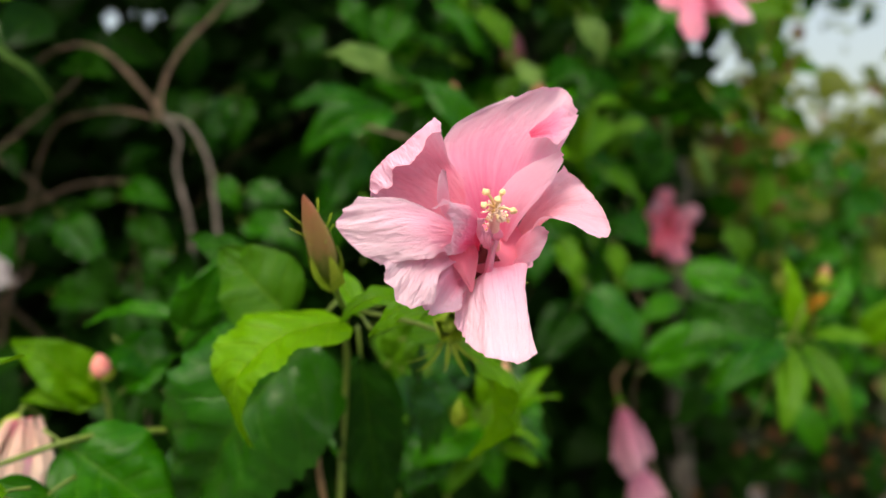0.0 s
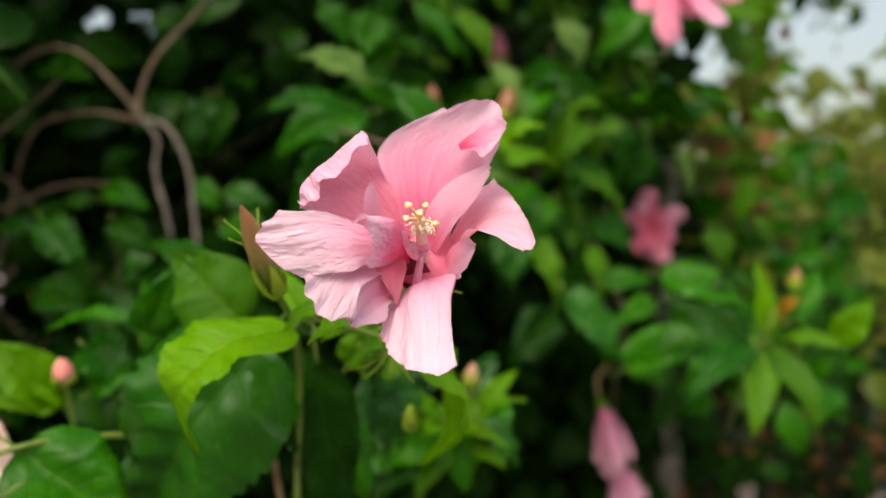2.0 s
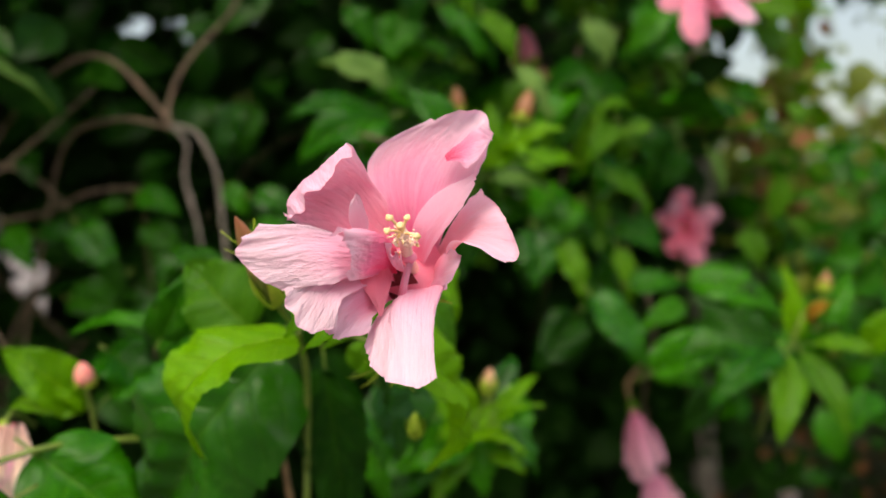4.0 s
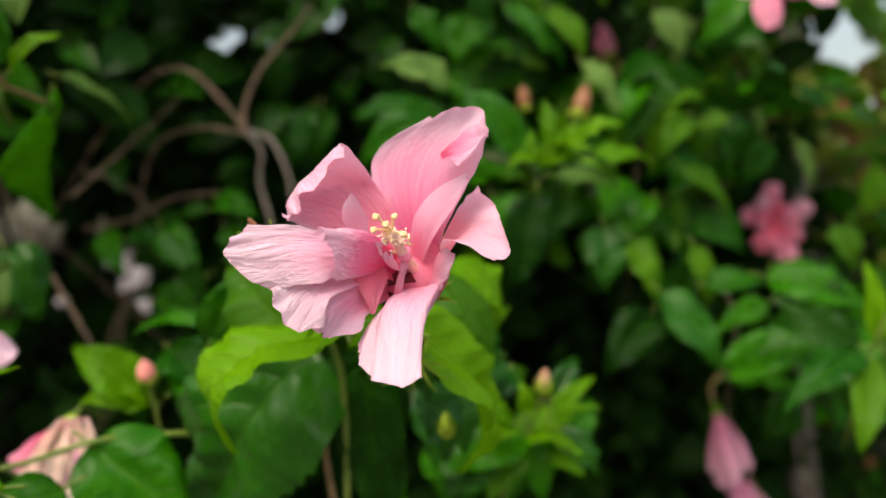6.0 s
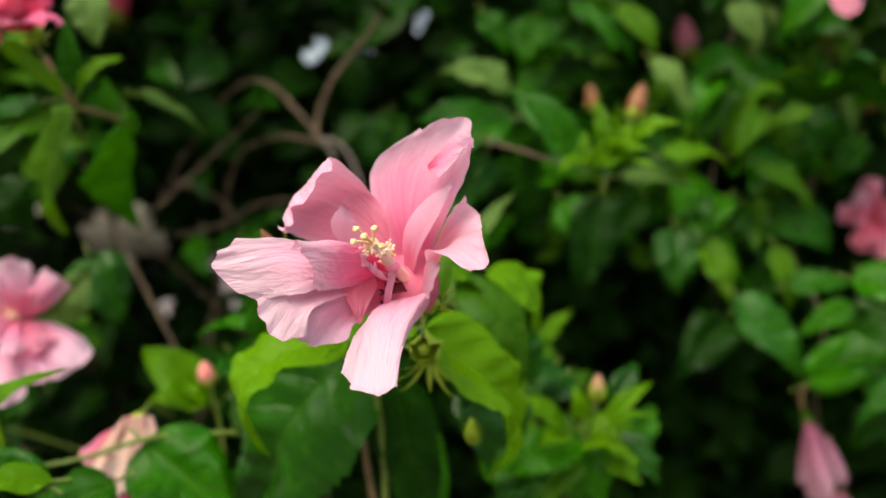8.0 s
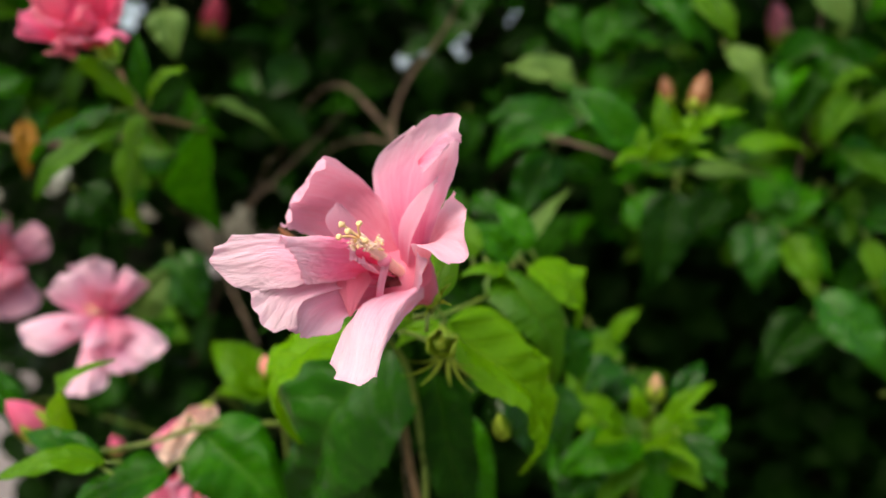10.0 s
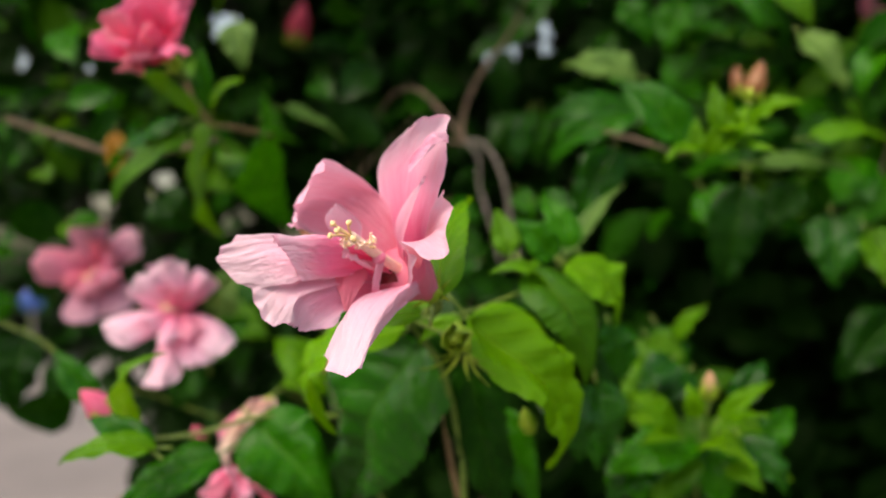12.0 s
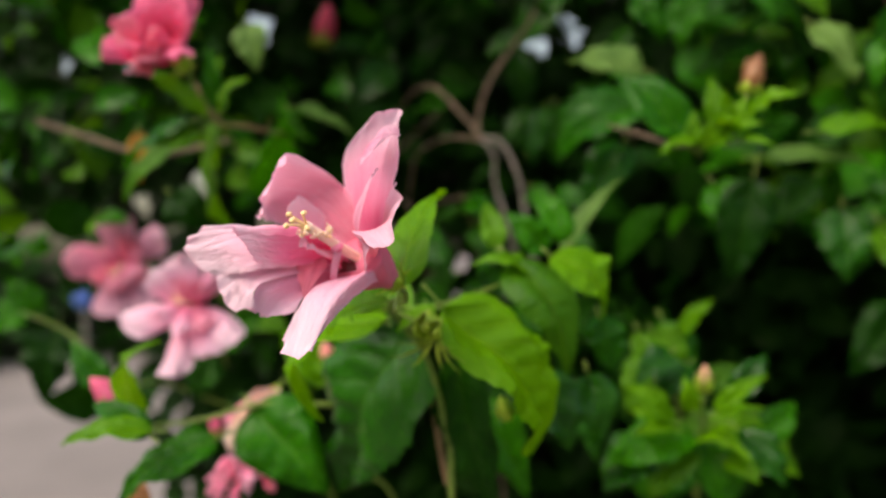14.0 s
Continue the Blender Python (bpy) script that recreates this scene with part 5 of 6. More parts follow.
part("calyx", lathe_bm((0.307, 1.28, 0.913), (0.287, 0, -0.958), 0.022, [(0, 0.002), (0.3, 0.006), (0.7, 0.008), (1, 0.009)], 12), OLIVE_LEAF, closing)
part("stalk", tube_bm([(0.307, 1.28, 0.912), (0.302, 1.3, 0.929), (0.323, 1.36, 0.958)], 0.0018, 0.002, 8, 8), TWIG_BROWN, closing)
bud("hibiscus_bud", (0.128, 1.405, 1.574), (0.118, 1.397, 1.645), 0.018, PETAL_INNER, "plump pink bud on an arching twig", 7, "hibiscus buds", None, 0.28)
bud("hibiscus_bud", (0.155, 1.41, 1.545), (0.150, 1.405, 1.578), 0.010, PETAL_ROSE, "small dull pink bud below a larger one", 7, "hibiscus buds", None, 0.28)
bud("hibiscus_bud", (-0.845, 1.165, 1.675), (-0.828, 1.172, 1.762), 0.021, PETAL_DEEP, "plump rose-pink bud on an arching twig", 7, "hibiscus buds", None, 0.28)

# ---- shoot under the hot pink flower ----
high = thing("hibiscus_shoot", (-0.343, 0.58, 1.38), "hibiscus shoot with a rosette of broad leaves under a flower", "branch", "hibiscus branches")
stem(high, [(-0.392, 0.657, 1.394), (-0.351, 0.566, 1.387), (-0.325, 0.512, 1.384), (-0.34, 0.5, 1.419)], 0.0024, 0.0018, TWIG_BROWN)
leaf(high, (-0.337, 0.523, 1.379), (-0.433, 0.613, 1.285), (0.339, -0.793, 0.506), 0.063, OLIVE_LEAF, .08, .2)
leaf(high, (-0.358, 0.606, 1.384), (-0.464, 0.757, 1.291), (0.431, -0.751, 0.501), 0.076, MID, .08, .2)
leaf(high, (-0.333, 0.498, 1.375), (-0.378, 0.447, 1.311), (0.196, -0.841, 0.505), 0.037, OLIVE_LEAF, .12, .2)
leaf(high, (-0.333, 0.487, 1.38), (-0.418, 0.474, 1.345), (0.164, -0.632, 0.757), 0.036, MID, .1, .1)
leaf(high, (-0.325, 0.501, 1.385), (-0.365, 0.452, 1.429), (0.154, -0.583, 0.798), 0.023, LIME, .12, .2)
leaf(high, (-0.313, 0.506, 1.39), (-0.276, 0.51, 1.415), (0.463, -0.56, 0.687), 0.023, LIME, .15, .2)
leaf(high, (-0.329, 0.51, 1.395), (-0.33, 0.51, 1.452), (0.799, -0.57, 0.193), 0.018, MID, .08, .3)
leaf(high, (-0.414, 0.626, 1.516), (-0.405, 0.63, 1.463), (0.462, -0.831, 0.311), 0.039, PALE, .08, .2)
leaf(high, (-0.453, 0.546, 1.328), (-0.432, 0.576, 1.292), (0.356, -0.842, 0.405), 0.047, DARK, .1, .2)
leaf(high, (-0.404, 0.684, 1.427), (-0.374, 0.755, 1.394), (0.536, -0.347, 0.769), 0.030, PALE, .08, .3)
leaf(high, (-0.601, 0.603, 1.418), (-0.601, 0.603, 1.354), (0.602, -0.612, 0.514), 0.024, OCHRE, .08, .3)
stem(high, [(-0.752, 0.554, 1.447), (-0.682, 0.581, 1.42), (-0.597, 0.618, 1.392), (-0.505, 0.672, 1.403)], 0.0045, 0.003, BARK, "branch")

# ---- shoot with orange buds on the right ----
right = thing("hibiscus_shoot", (-0.036, 0.868, 1.363), "lime-tipped hibiscus shoot with orange buds", "branch", "hibiscus branches")
stem(right, [(-0.11, 0.848, 1.391), (-0.028, 0.793, 1.359), (0.03, 0.737, 1.337), (0.057, 0.738, 1.353)], 0.0020, 0.0014, BARK)
leaf(right, (0.033, 0.738, 1.343), (-0.033, 0.731, 1.411), (0.318, -0.735, 0.599), 0.0458, MID, .12, .2)
leaf(right, (-0.054, 0.86, 1.438), (-0.127, 0.83, 1.455), (0.224, -0.769, 0.599), 0.049, PALE, .12, .1)
leaf(right, (-0.055, 0.86, 1.401), (-0.153, 0.841, 1.347), (0.135, -0.841, 0.523), 0.053, MID, .2, .2)
leaf(right, (-0.085, 0.912, 1.417), (-0.171, 0.877, 1.41), (0.13, -0.795, 0.593), 0.046, MID, .1, .2)
leaf(right, (-0.093, 0.888, 1.369), (-0.139, 0.869, 1.287), (0.448, -0.799, 0.401), 0.052, MID, .12, .2)
leaf(right, (0.081, 0.748, 1.357), (0.127, 0.747, 1.369), (0.377, -0.606, 0.7), 0.0238, LIME, .15, .2)
leaf(right, (0.057, 0.738, 1.353), (0.054, 0.746, 1.396), (0.462, -0.831, 0.311), 0.0165, LIME, .1, .2)
leaf(right, (0.043, 0.733, 1.341), (0.024, 0.695, 1.326), (0.247, -0.548, 0.799), 0.0165, LIME, .1, .2)
leaf(right, (0.062, 0.74, 1.348), (0.09, 0.703, 1.346), (0.377, -0.606, 0.7), 0.0192, LIME, .1, .2)
leaf(right, (0.067, 0.743, 1.353), (0.07, 0.724, 1.38), (0.462, -0.831, 0.311), 0.0128, LIME, .1, .2)
leaf(right, (0.101, 0.924, 1.359), (0.171, 0.974, 1.348), (0.338, -0.507, 0.793), 0.034, LIME, .15, .2)
leaf(right, (0.061, 0.885, 1.335), (0.137, 1.025, 1.316), (0.463, -0.56, 0.687), 0.024, PALE, .1, .3)
leaf(right, (0.089, 0.983, 1.482), (0.13, 0.979, 1.414), (0.599, -0.628, 0.496), 0.046, PALE, .12, .15)
leaf(right, (0.177, 1.085, 1.376), (0.209, 1.097, 1.454), (0.168, -0.934, 0.314), 0.035, LIME, .12, .2)
leaf(right, (0.184, 1.109, 1.369), (0.262, 1.141, 1.313), (0.493, -0.6, 0.63), 0.043, MID, .25, .2)
leaf(right, (-0.063, 0.679, 1.249), (-0.019, 0.717, 1.313), (-0.146, -0.904, 0.403), 0.0192, PALE, .06, .3)
leaf(right, (0.032, 0.939, 1.32), (-0.002, 0.947, 1.204), (0.367, -0.875, 0.315), 0.060, DARK, .08, .2)
leaf(right, (0.111, 1.025, 1.273), (0.104, 1.022, 1.197), (0.367, -0.875, 0.315), 0.060, DARK, .08, .15)
leaf(right, (0.142, 1.059, 1.269), (0.186, 1.077, 1.209), (0.448, -0.799, 0.401), 0.049, MID, .1, .2)
leaf(right, (0.188, 1.035, 1.191), (0.25, 1.06, 1.097), (0.13, -0.795, 0.593), 0.052, MID, .14, .2)
leaf(right, (0.196, 1.114, 1.307), (0.226, 1.126, 1.206), (0.448, -0.799, 0.401), 0.050, MID, .1, .2)
leaf(right, (0.262, 1.141, 1.305), (0.301, 1.157, 1.247), (0.431, -0.764, 0.48), 0.043, MID, .1, .2)
leaf(right, (0.003, 1.035, 1.568), (0.062, 1.059, 1.492), (0.519, -0.684, 0.512), 0.044, MID, .1, .2)
leaf(right, (-0.131, 1.034, 1.579), (-0.101, 1.046, 1.514), (0.43, -0.736, 0.523), 0.047, MID, .1, .2)
leaf(right, (0.012, 1.06, 1.5), (-0.061, 1.03, 1.459), (0.334, -0.78, 0.529), 0.051, DARK, .1, .2)
leaf(right, (0.232, 1.182, 1.588), (0.199, 1.169, 1.509), (0.14, -0.886, 0.442), 0.045, PALE, .1, .2)
leaf(right, (0.14, 1.123, 1.495), (0.203, 1.181, 1.527), (0.265, -0.595, 0.759), 0.015, LIME, .1, .2)
leaf(right, (-0.293, 1.066, 1.456), (-0.313, 1.064, 1.378), (-0.094, -0.945, 0.314), 0.050, BROAD, .1, .3)
leaf(right, (-0.277, 1.068, 1.46), (-0.285, 1.067, 1.381), (0.407, -0.862, 0.302), 0.047, DARK, .1, .3)
leaf(right, (0.047, 0.735, 1.333), (0.076, 0.736, 1.37), (0.543, -0.721, 0.43), 0.0165, LIME, .1, .25)
leaf(right, (0.057, 0.738, 1.335), (0.1, 0.736, 1.348), (0.463, -0.56, 0.687), 0.021, LIME, .1, .25)
leaf(right, (0.064, 0.741, 1.335), (0.108, 0.73, 1.328), (0.424, -0.463, 0.778), 0.0174, LIME, .1, .25)
leaf(right, (0.039, 0.731, 1.336), (0.043, 0.733, 1.367), (0.367, -0.875, 0.315), 0.0137, LIME, .1, .25)
leaf(right, (0.067, 0.743, 1.35), (0.084, 0.749, 1.374), (0.543, -0.721, 0.43), 0.0156, LIME, .1, .25)
bud("hibiscus_bud", (0.084, 0.749, 1.377), (0.094, 0.754, 1.41), 0.0085, BUDSKIN, "pointed orange-brown bud in a lime rosette", 8, "hibiscus buds", (0.067, 0.743, 1.346), 0.22)
bud("hibiscus_bud", (0.016, 1.008, 1.43), (0.013, 1.007, 1.464), 0.008, BUDSKIN, "pointed orange-brown bud in a lime rosette", 8, "hibiscus buds", None, 0.22)

# ---- rosette at the far right ----
rosette = thing("hibiscus_shoot", (0.353, 0.8, 1.156), "hibiscus shoot with long drooping leaves in a rosette", "branch", "hibiscus branches")
stem(rosette, [(0.372, 0.95, 1.033), (0.357, 0.85, 1.116), (0.353, 0.8, 1.159), (0.363, 0.79, 1.194)], 0.0024, 0.0016, TWIG_GREEN)
leaf(rosette, (0.345, 0.8, 1.156), (0.262, 0.76, 1.102), (-0.101, -0.704, 0.704), 0.036, MID, .15, .2)
leaf(rosette, (0.351, 0.8, 1.15), (0.328, 0.76, 1.071), (0, -0.914, 0.406), 0.039, OLIVE_LEAF, .1, .2)
leaf(rosette, (0.365, 0.8, 1.153), (0.395, 0.77, 1.068), (0.207, -0.83, 0.518), 0.031, OLIVE_LEAF, .15, .2)
leaf(rosette, (0.359, 0.8, 1.165), (0.346, 0.8, 1.242), (0, -0.949, 0.316), 0.024, LIME, .1, .2)
leaf(rosette, (0.376, 0.8, 1.162), (0.423, 0.76, 1.152), (0.1, -0.597, 0.796), 0.028, OLIVE_LEAF, .12, .2)
leaf(rosette, (0.342, 0.8, 1.162), (0.263, 0.84, 1.178), (-0.1, -0.796, 0.597), 0.044, DARK, .15, .2)
leaf(rosette, (0.420, 0.78, 1.160), (0.452, 0.77, 1.205), (0.101, -0.704, 0.704), 0.034, LIME, .1, .2)
leaf(rosette, (0.382, 0.8, 1.182), (0.421, 0.82, 1.233), (0.199, -0.896, 0.398), 0.029, MID, .1, .2)
leaf(rosette, (0.371, 0.8, 1.187), (0.387, 0.78, 1.206), (0.101, -0.704, 0.704), 0.018, OCHRE, .1, .2)
leaf(rosette, (0.343, 0.86, 1.152), (0.237, 0.88, 1.124), (-0.101, -0.704, 0.704), 0.056, MID, .15, .2)
leaf(rosette, (0.313, 0.98, 1.223), (0.383, 0.96, 1.147), (0, -0.914, 0.406), 0.077, DARK, .1, .2)
bud("hibiscus_bud", (0.385, 0.8, 1.213), (0.389, 0.8, 1.235), 0.0062, BUDSKIN, "small ochre bud in a leafy rosette", 7, "hibiscus buds")

# ---- leafy shoots of the hedge's face ----
bank = thing("hibiscus_shoot", (0.269, 1.067, 1.023), "leafy hibiscus shoot with broad glossy leaves", "branch", "hibiscus branches")
stem(bank, [(0.44, 1.12, -0.02), (0.43, 1.10, 0.6), (0.3, 1.196, 0.962), (0.275, 1.099, 1.089), (0.283, 1.101, 1.163), (0.258, 1.167, 1.252), (0.299, 1.228, 1.366)], 0.0022, 0.0012, BARK)
leaf(bank, (0.174, 0.924, 1.203), (0.238, 0.927, 1.115), (0.292, -0.797, 0.528), 0.055, BROAD, .10, .15)
leaf(bank, (0.245, 0.939, 1.109), (0.356, 0.963, 1.16), (0.277, -0.752, 0.598), 0.056, MID, .12, .2)
leaf(bank, (0.296, 0.971, 1.22), (0.408, 0.975, 1.175), (0.277, -0.752, 0.598), 0.061, MID, .12, .2)
leaf(bank, (0.404, 0.954, 1.152), (0.307, 0.932, 1.078), (0.083, -0.795, 0.601), 0.052, MID, .12, .2)
leaf(bank, (0.33, 0.999, 1.077), (0.293, 0.99, 1.025), (0.19, -0.825, 0.532), 0.040, DARK, .10, .2)
leaf(bank, (0.237, 1.04, 1.207), (0.313, 1.057, 1.209), (0.181, -0.777, 0.602), 0.037, MID, .10, .2)
leaf(bank, (0.308, 1.035, 1.184), (0.244, 1.021, 1.15), (0.181, -0.777, 0.602), 0.034, MID, .10, .2)
leaf(bank, (0.225, 1.058, 1.257), (0.243, 1.062, 1.174), (0.3, -0.864, 0.405), 0.030, OLIVE_LEAF, .10, .2)
leaf(bank, (0.205, 1.033, 1.359), (0.266, 1.046, 1.291), (0.389, -0.762, 0.518), 0.030, OLIVE_LEAF, .15, .2)
leaf(bank, (0.225, 1.078, 1.286), (0.293, 1.093, 1.248), (0.389, -0.762, 0.518), 0.045, MID, .12, .2)
leaf(bank, (0.267, 1.119, 1.448), (0.282, 1.122, 1.353), (0.203, -0.89, 0.409), 0.048, MID, .10, .2)
leaf(bank, (0.308, 1.179, 1.484), (0.336, 1.185, 1.397), (0.389, -0.762, 0.518), 0.032, PALE, .12, .2)
leaf(bank, (0.381, 1.195, 1.479), (0.434, 1.207, 1.434), (0.369, -0.72, 0.587), 0.041, MID, .12, .2)
leaf(bank, (0.382, 1.195, 1.404), (0.404, 1.2, 1.332), (0.389, -0.762, 0.518), 0.027, PALE, .12, .2)
leaf(bank, (0.323, 1.183, 1.543), (0.362, 1.191, 1.495), (0.389, -0.762, 0.518), 0.022, PALE, .12, .2)
leaf(bank, (0.356, 1.241, 1.407), (0.315, 1.231, 1.341), (0.19, -0.825, 0.532), 0.045, MID, .10, .2)
leaf(bank, (0.263, 1.169, 1.552), (0.277, 1.172, 1.472), (0.19, -0.825, 0.532), 0.047, OLIVE_LEAF, .10, .2)
leaf(bank, (0.227, 1.161, 1.229), (0.188, 1.152, 1.158), (0.203, -0.89, 0.409), 0.047, MID, .10, .2)
leaf(bank, (0.436, 1.207, 1.281), (0.466, 1.213, 1.217), (0.195, -0.851, 0.488), 0.047, OLIVE_LEAF, .10, .2)
inner = thing("hibiscus_shoot", (0.145, 1.091, 1.028), "hibiscus shoot with round leaves in the hedge's face", "branch", "hibiscus branches")
stem(inner, [(0.14, 2.1, -0.02), (0.14, 2.05, 0.6), (0.15, 1.85, 1.0), (0.16, 1.45, 1.18), (0.141, 1.091, 1.269), (0.166, 1.107, 1.398), (0.186, 1.152, 1.553)], 0.002, 0.0012, BARK)
leaf(inner, (0.11, 0.981, 1.282), (0.114, 0.972, 1.202), (0.199, -0.871, 0.45), 0.057, BROAD, .10, .15)
leaf(inner, (0.167, 1.004, 1.174), (0.11, 0.971, 1.104), (0.203, -0.89, 0.409), 0.060, DARK, .10, .2)
leaf(inner, (0.143, 0.989, 1.265), (0.171, 0.984, 1.19), (0.292, -0.797, 0.528), 0.042, OLIVE_LEAF, .12, .2)
leaf(inner, (0.217, 1.026, 1.417), (0.181, 1.007, 1.364), (0.083, -0.795, 0.601), 0.033, OLIVE_LEAF, .12, .2)
leaf(inner, (0.184, 1.05, 1.558), (0.211, 1.056, 1.493), (0.292, -0.797, 0.528), 0.043, PALE, .10, .2)
leaf(inner, (-0.019, 0.963, 1.319), (0.021, 0.962, 1.246), (0.292, -0.797, 0.528), 0.058, MID, .10, .2)
leaf(inner, (0.172, 1.046, 1.318), (0.115, 1.013, 1.258), (0.19, -0.825, 0.532), 0.044, MID, .10, .2)
leaf(inner, (0.05, 1.041, 1.567), (0.09, 1.049, 1.5), (0.292, -0.797, 0.528), 0.038, OLIVE_LEAF, .10, .2)
leaf(inner, (-0.009, 1.028, 1.575), (0.043, 1.018, 1.5), (0.389, -0.762, 0.518), 0.033, MID, .12, .2)
leaf(inner, (0.161, 1.065, 1.47), (0.147, 1.041, 1.38), (0.203, -0.89, 0.409), 0.061, DARK, .10, .2)
leaf(inner, (0.07, 1.044, 1.321), (0.031, 1.015, 1.263), (0.19, -0.825, 0.532), 0.051, DARK, .10, .2)
leaf(inner, (0.211, 1.107, 1.501), (0.247, 1.114, 1.433), (0.292, -0.797, 0.528), 0.041, MID, .10, .2)
leaf(inner, (-0.06, 1.047, 1.566), (-0.08, 1.043, 1.499), (0.19, -0.825, 0.532), 0.053, MID, .10, .2)
lower = thing("hibiscus_shoot", (-0.048, 0.947, 0.966), "hibiscus shoot with yellow-green lower leaves", "branch", "hibiscus branches")
stem(lower, [(0.05, 0.98, -0.02), (0.04, 0.96, 0.6), (-0.056, 0.966, 0.946), (-0.045, 0.899, 1.053), (-0.058, 0.888, 1.153)], 0.0022, 0.0014, TWIG_GREEN)
leaf(lower, (-0.049, 0.869, 1.17), (-0.02, 0.867, 1.094), (0.602, -0.612, 0.514), 0.043, MID, .12, .2)
leaf(lower, (-0.071, 0.854, 1.159), (-0.049, 0.846, 1.096), (0.519, -0.677, 0.521), 0.031, OLIVE_LEAF, .12, .2)
leaf(lower, (-0.059, 0.814, 1.092), (-0.018, 0.795, 1.058), (0.444, -0.56, 0.7), 0.028, LIME, .15, .2)
leaf(lower, (-0.03, 0.86, 1.065), (0.021, 0.873, 1.035), (0.557, -0.536, 0.634), 0.043, OLIVE_LEAF, .12, .2)
leaf(lower, (0.007, 0.887, 1.063), (0.07, 0.908, 1.01), (0.557, -0.536, 0.634), 0.053, OLIVE_LEAF, .12, .2)
leaf(lower, (-0.025, 0.864, 1.038), (-0.042, 0.828, 0.985), (0.494, -0.637, 0.592), 0.049, MID, .12, .2)
leaf(lower, (0.026, 0.864, 1.026), (0.08, 0.878, 1.018), (0.463, -0.411, 0.785), 0.023, LIME, .12, .2)
leaf(lower, (-0.077, 0.826, 1.047), (-0.053, 0.819, 0.988), (0.494, -0.637, 0.592), 0.046, MID, .12, .2)
leaf(lower, (-0.019, 0.892, 1.099), (0.021, 0.921, 1.115), (0.572, -0.576, 0.584), 0.030, OLIVE_LEAF, .12, .2)
leaf(lower, (-0.008, 0.901, 1.02), (0.006, 0.887, 0.972), (0.494, -0.637, 0.592), 0.048, MID, .12, .2)
leaf(lower, (-0.079, 0.577, 1.133), (-0.046, 0.577, 1.058), (0.34, -0.784, 0.519), 0.037, MID, .12, .2)
leaf(lower, (-0.06, 0.689, 1.124), (-0.04, 0.68, 1.064), (0.602, -0.612, 0.514), 0.030, BROAD, .12, .2)

# ---- bare inner branches ----
tangle = thing("bare_branches", (-0.326, 1, 1.265), "tangle of bare grey-brown branches inside the hedge", "branch", "hibiscus branches")
for pts, r0, r1 in (
    ([(-0.321, 1.02, 1.229), (-0.322, 1, 1.287), (-0.335, 0.99, 1.35), (-0.328, 0.98, 1.388), (-0.346, 0.975, 1.415)], 0.0075, 0.0065),
    ([(-0.281, 1, 1.229), (-0.285, 0.99, 1.286), (-0.291, 0.98, 1.356), (-0.316, 0.98, 1.404), (-0.346, 0.975, 1.415)], 0.0075, 0.007),
    ([(-0.349, 0.975, 1.408), (-0.349, 0.975, 1.443), (-0.326, 0.98, 1.497), (-0.275, 1, 1.566), (-0.252, 1.02, 1.631)], 0.0085, 0.0065),
    ([(-0.346, 0.975, 1.415), (-0.375, 0.97, 1.452), (-0.425, 0.98, 1.497), (-0.483, 1, 1.505), (-0.568, 1.05, 1.477), (-0.65, 1.1, 1.424)], 0.008, 0.005),
    ([(-0.351, 0.98, 1.412), (-0.419, 1, 1.426), (-0.493, 1.02, 1.415), (-0.529, 1.04, 1.378), (-0.545, 1.05, 1.334)], 0.0065, 0.005),
    ([(-0.605, 1, 1.373), (-0.559, 1.02, 1.357), (-0.529, 1.04, 1.325), (-0.493, 1.06, 1.274)], 0.007, 0.0055),
    ([(-0.642, 1.06, 1.293), (-0.558, 1.06, 1.308), (-0.493, 1.05, 1.334), (-0.421, 1.06, 1.342)], 0.0075, 0.005),
    ([(-0.63, 1.12, 1.09), (-0.622, 1.12, 1.154), (-0.595, 1.1, 1.227), (-0.561, 1.08, 1.336)], 0.008, 0.006),
    ([(-0.639, 1.226, 1.224), (-0.705, 1.218, 1.122), (-0.755, 1.262, 0.952)], 0.008, 0.009),
):
    pale = r0 == 0.0075 and r1 > 0.006
    stem(tangle, pts, r0 * 0.40, r1 * 0.34, BARK_GREY if pale else BARK, "branch", "", 0.2)
rnd = random.Random(77)
for k in range(6):
    a, d, z = rnd.uniform(12, 44), rnd.uniform(1.15, 1.7), rnd.uniform(1.15, 1.6)
    p = Vector((0.1 - d * math.sin(radians(a)), d * math.cos(radians(a)), z))
    bend = Vector((rnd.uniform(-0.25, 0.25), rnd.uniform(-0.1, 0.2), rnd.uniform(0.1, 0.3)))
    stem(tangle, [p - bend, p + Vector((rnd.uniform(-0.05, 0.05), 0, 0.03)), p + bend * 0.8], 0.0020, 0.0011, BARK, "twig", "", 0.2)
trunk = thing("grey_trunk", (0.545, 1.72, 0.0), "upright pale grey stem deep in the hedge", "trunk")
part("trunk", tube_bm([(0.57, 1.74, -0.03), (0.545, 1.73, 0.5), (0.512, 1.73, 0.95), (0.52, 1.72, 1.25), (0.50, 1.72, 1.7)], 0.033, 0.018, 10, 24, 0.1, 3), BARK_GREY, trunk)


# ---- leaves that sprout among the bare branches ----
sprout = thing("hibiscus_sprig", (-0.391, 1.02, 1.192), "small green leaves sprouting among bare branches", "branch", "hibiscus branches")
stem(sprout, [(-0.36, 1.06, -0.02), (-0.37, 1.05, 0.6), (-0.402, 1.05, 1.16), (-0.402, 1.03, 1.251), (-0.406, 1.03, 1.31)], 0.0018, 0.0011, BARK)
leaf(sprout, (-0.482, 1, 1.29), (-0.426, 1, 1.223), (0, -0.874, 0.486), 0.053, BROAD, .1, .2)
